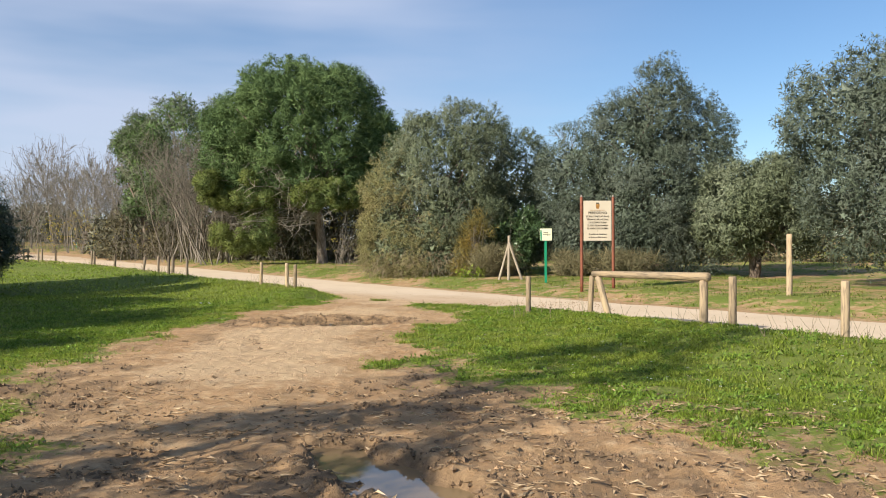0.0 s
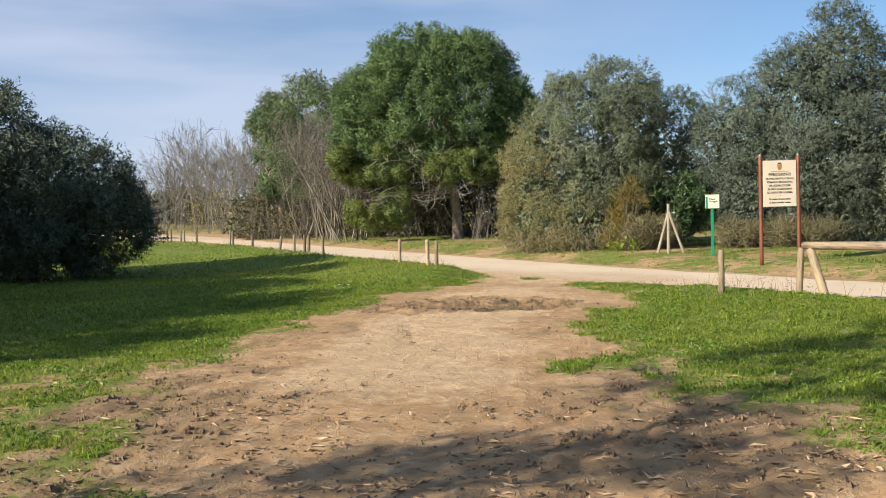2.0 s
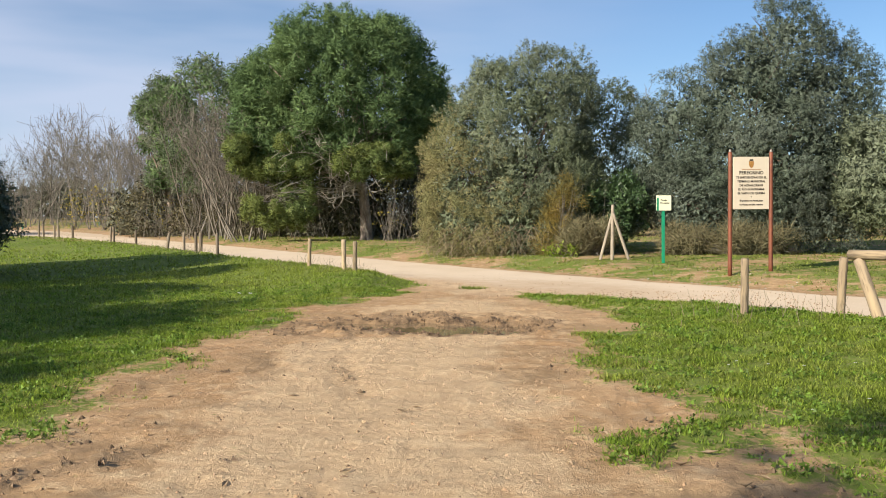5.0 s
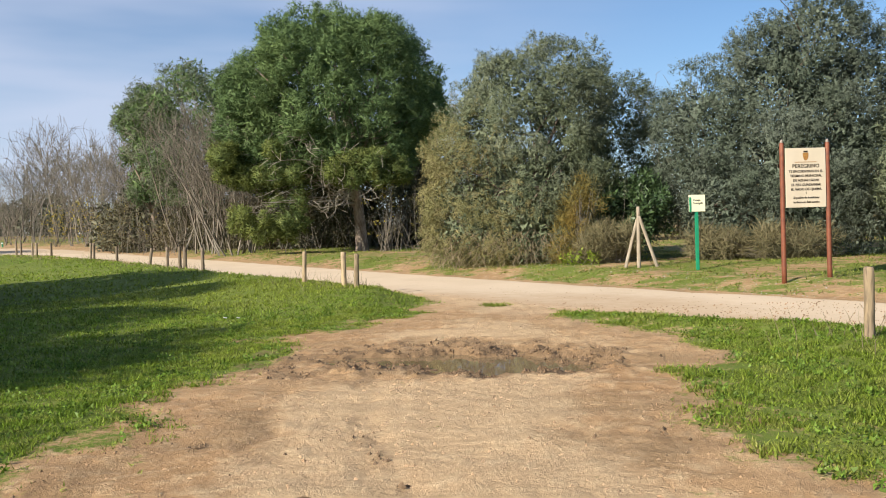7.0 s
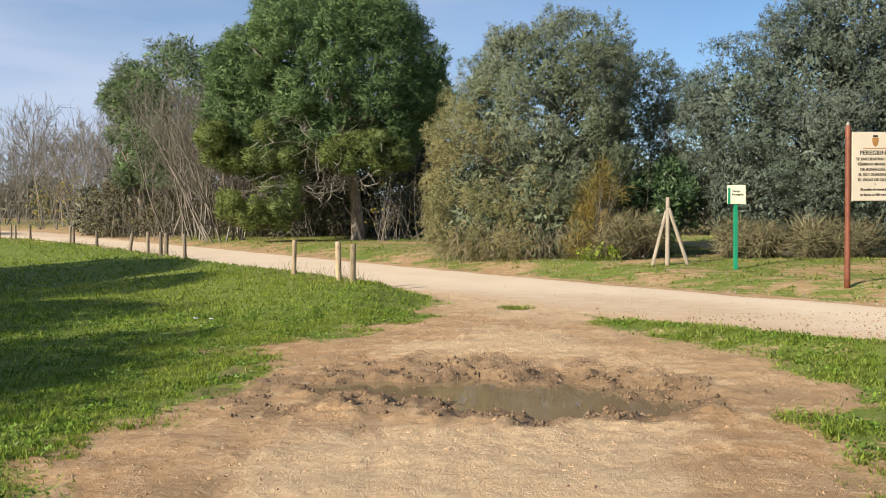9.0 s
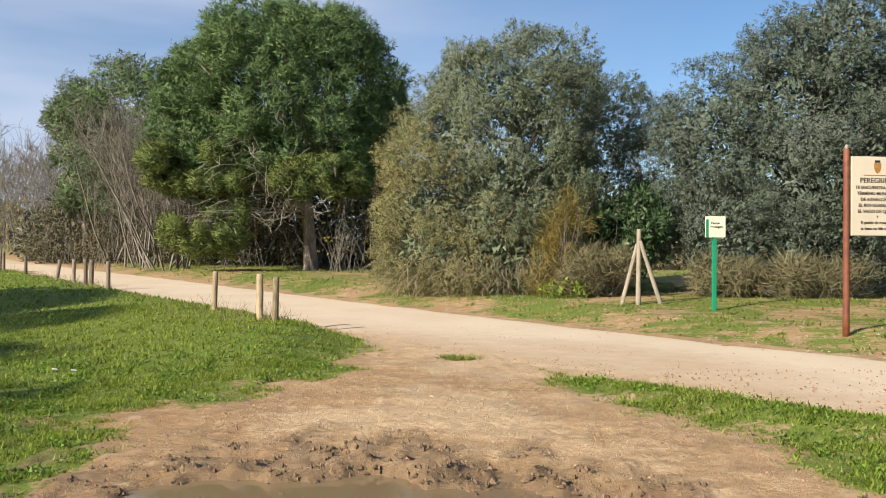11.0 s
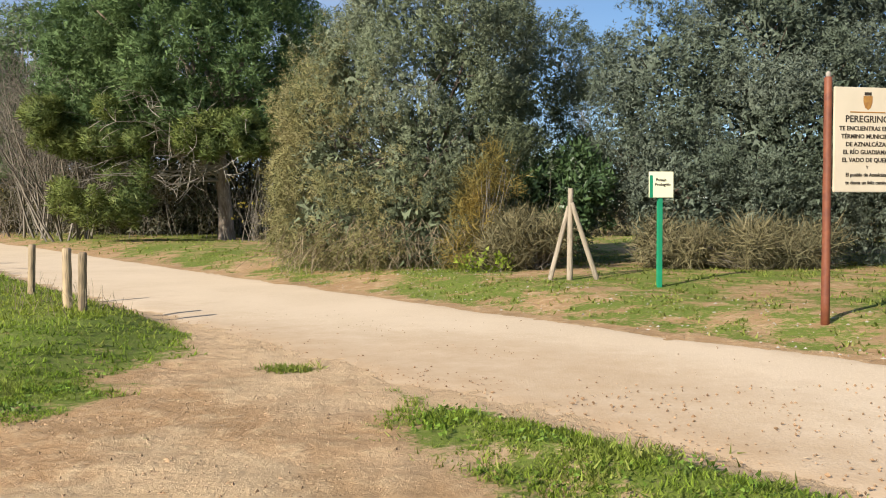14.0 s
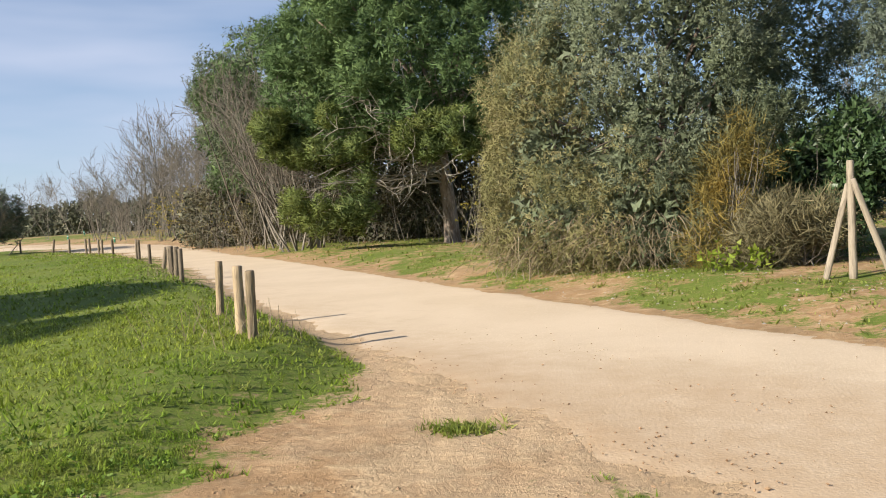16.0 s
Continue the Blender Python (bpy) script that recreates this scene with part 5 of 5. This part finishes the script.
def grass(name, label, seed, n, area, d0, d1, blades, ln, w, mat, limit=0.45, verge=False):
    rs = np.random.RandomState(seed)
    x, y = scatter(rs, n, *area)
    d = path_distance(x, y)
    off = road_offset(x, y)
    ok = (d >= d0) & (d < d1) & ((off > road_w(y) + 0.15) if verge else (off < -0.12))
    x, y = x[ok], y[ok]
    soil, mud = soil_mud(x, y)
    ragged = sstep(0.0, 0.25, soil)
    ok = (soil + ragged * (0.55 * wave(x, y, 31, 0.9) + 0.3 * wave(x, y, 32, 0.17)) + rs.normal(0, 0.1, len(x)) < limit) & (mud < 0.3) & (soil < 0.8)
    x, y = x[ok], y[ok]
    clump = wave(x, y, 34, 0.42) + 0.7 * wave(x, y, 35, 0.19)
    ok = rs.uniform(0, 1, len(x)) < 0.78 + 0.4 * clump
    x, y, clump = x[ok], y[ok], clump[ok]
    tall = 0.8 + 0.3 * wave(x, y, 33, 1.3) + 0.35 * clump
    z = height(x, y)
    c = np.repeat(np.stack((x, y, z), 1), blades, 0)
    k = len(c)
    c[:, :2] += rs.normal(0, 0.02 + w, (k, 2))
    L_ = ln * np.repeat(np.clip(tall, 0.3, 1.9), blades)[:, None] * rs.uniform(0.5, 1.3, (k, 1))
    dr = rs.normal(0, 0.85, (k, 3)) * (1, 1, 0.3) + (0, 0, 0.85)
    dr /= np.linalg.norm(dr, axis=1)[:, None]
    s = np.stack((-dr[:, 1], dr[:, 0], 0 * dr[:, 0]), 1) + rs.normal(0, 0.25, (k, 3)) * (1, 1, 0.3)
    s = s / (np.linalg.norm(s, axis=1)[:, None] + 1e-6) * w * rs.uniform(0.6, 1.3, (k, 1))
    geo = np.cross(s, dr)
    flip = np.sign(geo[:, 2:3] + 1e-9)
    s, geo = s * flip, geo * flip
    v = np.stack((c - s, c + s, c + dr * L_), 1).reshape(-1, 3)
    geo = geo / (np.linalg.norm(geo, axis=1)[:, None] + 1e-9) + (0, 0, 0.7)
    nn = np.repeat(geo / np.linalg.norm(geo, axis=1)[:, None], 3, 0)
    return tagged(foliage(name, (v, np.arange(k * 3).reshape(-1, 3), nn), mat), label, "grass", kind="stuff")


grass("grass", "short bright green grass and clover", 101, 620000, (-11, 7.5, 2.5, 27), 0, 6.0, 3, 0.05, 0.006, M_GRASS)
grass("grass", "short bright green grass of the field", 102, 230000, (-19, 13, 2, 38), 6.0, 15.0, 3, 0.075, 0.011, M_GRASS)
grass("grass", "green grass of the far field", 103, 110000, (-45, 16, 2, 75), 15.0, 60.0, 3, 0.10, 0.024, M_GRASS)
grass("grass", "patchy yellow-green grass of the verge", 104, 80000, (-14, 12, 15, 50), 5.0, 24.0, 3, 0.07, 0.014, M_VERGE, 0.36, True)
grass("grass", "patchy grass under the trees", 105, 50000, (-40, 40, 15, 85), 24.0, 70.0, 3, 0.11, 0.03, M_VERGE, 0.42, True)

# single tufts on the bare mouth of the track
rg_ = np.random.RandomState(106)
for cx, cy, rad, k in ((-1.78, 24.1, 0.2, 260), (0.35, 20.9, 0.4, 250)):
    x, y = cx + rg_.normal(0, rad * 0.6, k), cy + rg_.normal(0, rad * 0.35, k)
    c = np.stack((x, y, height(x, y)), 1)
    tagged(foliage("grass_tuft", leaves(rg_, c, np.tile((0, 0, 1.0), (k, 1)), 3, 0.015, 0.06, 0.10, 0, 0.15, 0.8), M_VERGE), "small tuft of grass on bare earth", "grass", kind="stuff")

# dry stalks round the posts
ST = Tubes(3)
for x, y, h, *_ in LEFT_POSTS + [(1.67, 17.0, 0), (2.9, 17.0, 0), (4.4, 14.6, 0), (5.7, 12.3, 0), (6.2, 11.9, 0)]:
    for _k in range(34):
        px, py = x + rd.normal(0, 0.45) - 0.1, y + rd.normal(0, 0.5) + 0.1
        ST.add(branch(rd, (px, py, gz(px, py) - 0.02), (rd.normal(0, 0.3), rd.normal(0, 0.3), 1), rd.uniform(0.12, 0.42), 3, 0.15), np.linspace(0.004, 0.002, 4))
tagged(ST.mesh("dry_stalks", M_STRAW), "thin dry stalks round the fence posts", "stalks", kind="stuff")


def chips(name, label, category, seed, x, y, size, mat, flat=0.3, lift=0.0):
    """Small uneven octahedra lying on the ground."""
    rs = np.random.RandomState(seed)
    k = len(x)
    z = np.maximum(height(x, y), np.where(np.abs(road_offset(x, y) - ROAD_W / 2) < ROAD_W / 2, slope(x, y) + 0.02, -9))
    base = np.array([(1, 0, 0), (0, 1, 0), (-1, 0, 0), (0, -1, 0), (0, 0, 1), (0, 0, -1)], float)
    a = rs.uniform(0, 6.283, k)
    rot = np.stack((np.cos(a), -np.sin(a), np.sin(a), np.cos(a)), 1).reshape(k, 2, 2)
    v = base[None] * rs.uniform(0.6, 1.4, (k, 6, 3)) * (size * rs.uniform(0.4, 1.5, (k, 1, 1))) * np.array((1, 0.55, flat))
    v[:, :, :2] = np.einsum("kij,knj->kni", rot, v[:, :, :2])
    v += np.stack((x, y, z + lift), 1)[:, None]
    f = np.array([(0, 1, 4), (1, 2, 4), (2, 3, 4), (3, 0, 4), (1, 0, 5), (2, 1, 5), (3, 2, 5), (0, 3, 5)])
    ob = mesh_from(name, v.reshape(-1, 3), (f[None] + 6 * np.arange(k)[:, None, None]).reshape(-1, 3), mat)
    return tagged(ob, label, category, kind="stuff")


def where(seed, n, area, test):
    rs = np.random.RandomState(seed)
    x, y = scatter(rs, n, *area)
    ok = test(x, y, rs)
    return x[ok], y[ok]


# thin grass on the trodden margins
rg_ = np.random.RandomState(107)
x, y = where(108, 26000, (-7, 6, 3, 22), lambda x, y, rs: (np.abs(soil_mud(x, y)[0] - 0.55) < 0.33) & (soil_mud(x, y)[1] < 0.6) & (road_offset(x, y) < -0.2) & (wave(x, y, 37, 0.6) + 0.5 * wave(x, y, 38, 0.2) + rs.normal(0, 0.25, len(x)) > 0.3))
c = np.stack((x, y, height(x, y)), 1)
tagged(foliage("sparse_grass", leaves(rg_, c, np.tile((0, 0, 0.5), (len(c), 1)), 4, 0.015, 0.04, 0.11, 0, 0.3, 0.7), M_VERGE), "thin trodden grass along the bare earth", "grass", kind="stuff")


def long_leaves(name, label, seed, x, y, ln, w, mat):
    """Fallen narrow leaves, folded along the midrib and curled, lying at all angles."""
    rs = np.random.RandomState(seed)
    k = len(x)
    prof = np.array([(-0.5, 0, 0), (-0.1, 0.5, 0.5), (0.5, 0, 0.2), (-0.1, -0.5, 0.5), (-0.05, 0, 0.1)])
    v = np.repeat(prof[None], k, 0) * rs.uniform(0.5, 1.5, (k, 1, 1)) * np.array((ln, w, w))
    v[:, :, 2] += rs.uniform(-0.3, 0.6, (k, 1)) * np.abs(v[:, :, 0]) + rs.uniform(-0.25, 0.25, (k, 1)) * v[:, :, 1]
    a = rs.uniform(0, 6.283, k)
    rot = np.stack((np.cos(a), -np.sin(a), np.sin(a), np.cos(a)), 1).reshape(k, 2, 2)
    v[:, :, :2] = np.einsum("kij,knj->kni", rot, v[:, :, :2])
    v += np.stack((x, y, height(x, y) + 0.004), 1)[:, None]
    f = np.array([(0, 4, 1), (4, 2, 1), (0, 3, 4), (4, 3, 2)])
    ob = mesh_from(name, v.reshape(-1, 3), (f[None] + 5 * np.arange(k)[:, None, None]).reshape(-1, 3), mat)
    return tagged(ob, label, "leaves", kind="stuff")


def litter(x, y, rs):
    soil, mud = soil_mud(x, y)
    near_mud = 0.55 * sstep(1.3, 0.5, np.hypot((x - 0.6) / 3.6, (y - 6.2) / 3.0)) + 0.3 * sstep(1.2, 0.6, np.hypot((x + 3.6) / 2.0, (y - 7.5) / 2.5))
    return (soil > 0.25) & (rs.uniform(0, 1, len(x)) < (0.03 + near_mud) * np.clip(0.5 + 0.7 * wave(x, y, 41, 0.9), 0, 1) * sstep(13.5, 9, y))


x, y = where(111, 30000, (-6, 6, 2.5, 14), litter)
long_leaves("fallen_leaves", "curled tan fallen leaves on the muddy track", 112, x, y, 0.085, 0.022, M_DEAD)
x, y = where(141, 26000, (-6, 6, 2.5, 14), litter)
chips("leaf_crumbs", "broken brown leaves trodden into the mud", "leaves", 142, x, y, 0.02, M_CLOD, 0.3, 0.004)
x, y = where(113, 56000, (-5, 4, 2.5, 20), lambda x, y, rs: soil_mud(x, y)[1] + 0.35 * wave(x, y, 42, 0.35) > 0.66)
chips("mud_clods", "dark wet clods of mud round the puddles", "mud", 114, x, y, 0.021, M_CLOD, 0.8)
x, y = where(115, 70000, (-5, 7, 12, 29), lambda x, y, rs: (soil_mud(x, y)[0] > 0.8) & (rs.uniform(0, 1, len(x)) < 0.008 + 0.22 * sstep(0.0, 0.8, wave(x, y, 43, 1.6)) * sstep(3.4, 0.2, road_offset(x, y)) * (x > -1.5) + 0.2 * sstep(0.9, 0.0, np.abs(road_offset(x, y))) * (y > 20.5)))
chips("earth_crumbs", "small crumbs of earth on the track", "earth", 116, x, y, 0.010, M_CRUMB, 0.5)
x, y = where(117, 2500, (-5, 5, 16, 36), lambda x, y, rs: (road_offset(x, y) > 4.3) & (road_offset(x, y) < 7))
chips("pebbles", "pale pebbles on the verge", "stones", 118, x, y, 0.02, M_STONE, 0.6)

x, y = where(119, 36000, (-5.5, 4, 2.5, 23), lambda x, y, rs: (soil_mud(x, y)[0] > 0.6) & (rs.uniform(0, 1, len(x)) < 0.25 + 0.3 * wave(x, y, 44, 1.1)))
chips("pebbles", "small brown pebbles and lumps on the earth track", "stones", 120, x, y, 0.012, M_CRUMB, 0.7)
x, y = where(121, 9000, (-5.5, 4, 2.5, 23), lambda x, y, rs: (soil_mud(x, y)[0] > 0.5) & (rs.uniform(0, 1, len(x)) < 0.02 + 0.4 * wave(x, y, 45, 1.4)))
chips("straw_bits", "pale bits of straw on the earth track", "straw", 122, x, y, 0.014, M_DEAD, 0.15, 0.004)

# two white scraps in the grass
for x, y in ((-6.4, 22.8), (-6.15, 22.7)):
    ob = part("paper_scrap", box(0.06, 0.035, 0.012, 0.004), M_WHITE)
    ob.matrix_world = pose(x, y, gz(x, y) + 0.07, 10, 12, 30)
    tagged(ob, "crumpled white paper scrap lying in grass", "litter")

# broad-leaved weeds in flat rosettes, thickest where grass meets bare earth
rw_ = np.random.RandomState(131)
x, y = where(130, 60000, (-9, 6, 3, 24), lambda x, y, rs: (np.abs(soil_mud(x, y)[0] - 0.3) < 0.32) & (soil_mud(x, y)[1] < 0.35) & (road_offset(x, y) < -0.2) & (wave(x, y, 36, 0.8) + rs.normal(0, 0.3, len(x)) > 0.35))
c = np.stack((x, y, height(x, y) + 0.012), 1)
tagged(foliage("broad_leaved_weeds", leaves(rw_, c, np.tile((0, 0, 0.3), (len(c), 1)), 6, 0.02, 0.032, 0.36, 0, 0.1, 0.6), M_WEED), "low broad-leaved weeds between grass and earth", "weeds", kind="stuff")

# daisies in the lawn beside the fence
x, y = where(132, 220, (0.5, 9, 5, 15), lambda x, y, rs: (soil_mud(x, y)[0] < 0.25) & (road_offset(x, y) < -0.5))
a_ = np.arange(8) * math.pi / 4
disc = np.stack((np.cos(a_), np.sin(a_), 0.15 * np.cos(3 * a_)), 1) * 0.013
fl = (np.stack((x, y, height(x, y) + 0.055), 1)[:, None] + disc[None]).reshape(-1, 3)
tagged(mesh_from("daisies", fl, np.arange(len(fl)).reshape(-1, 8), M_WHITE), "small white daisies dotted in the grass", "flowers", kind="stuff")
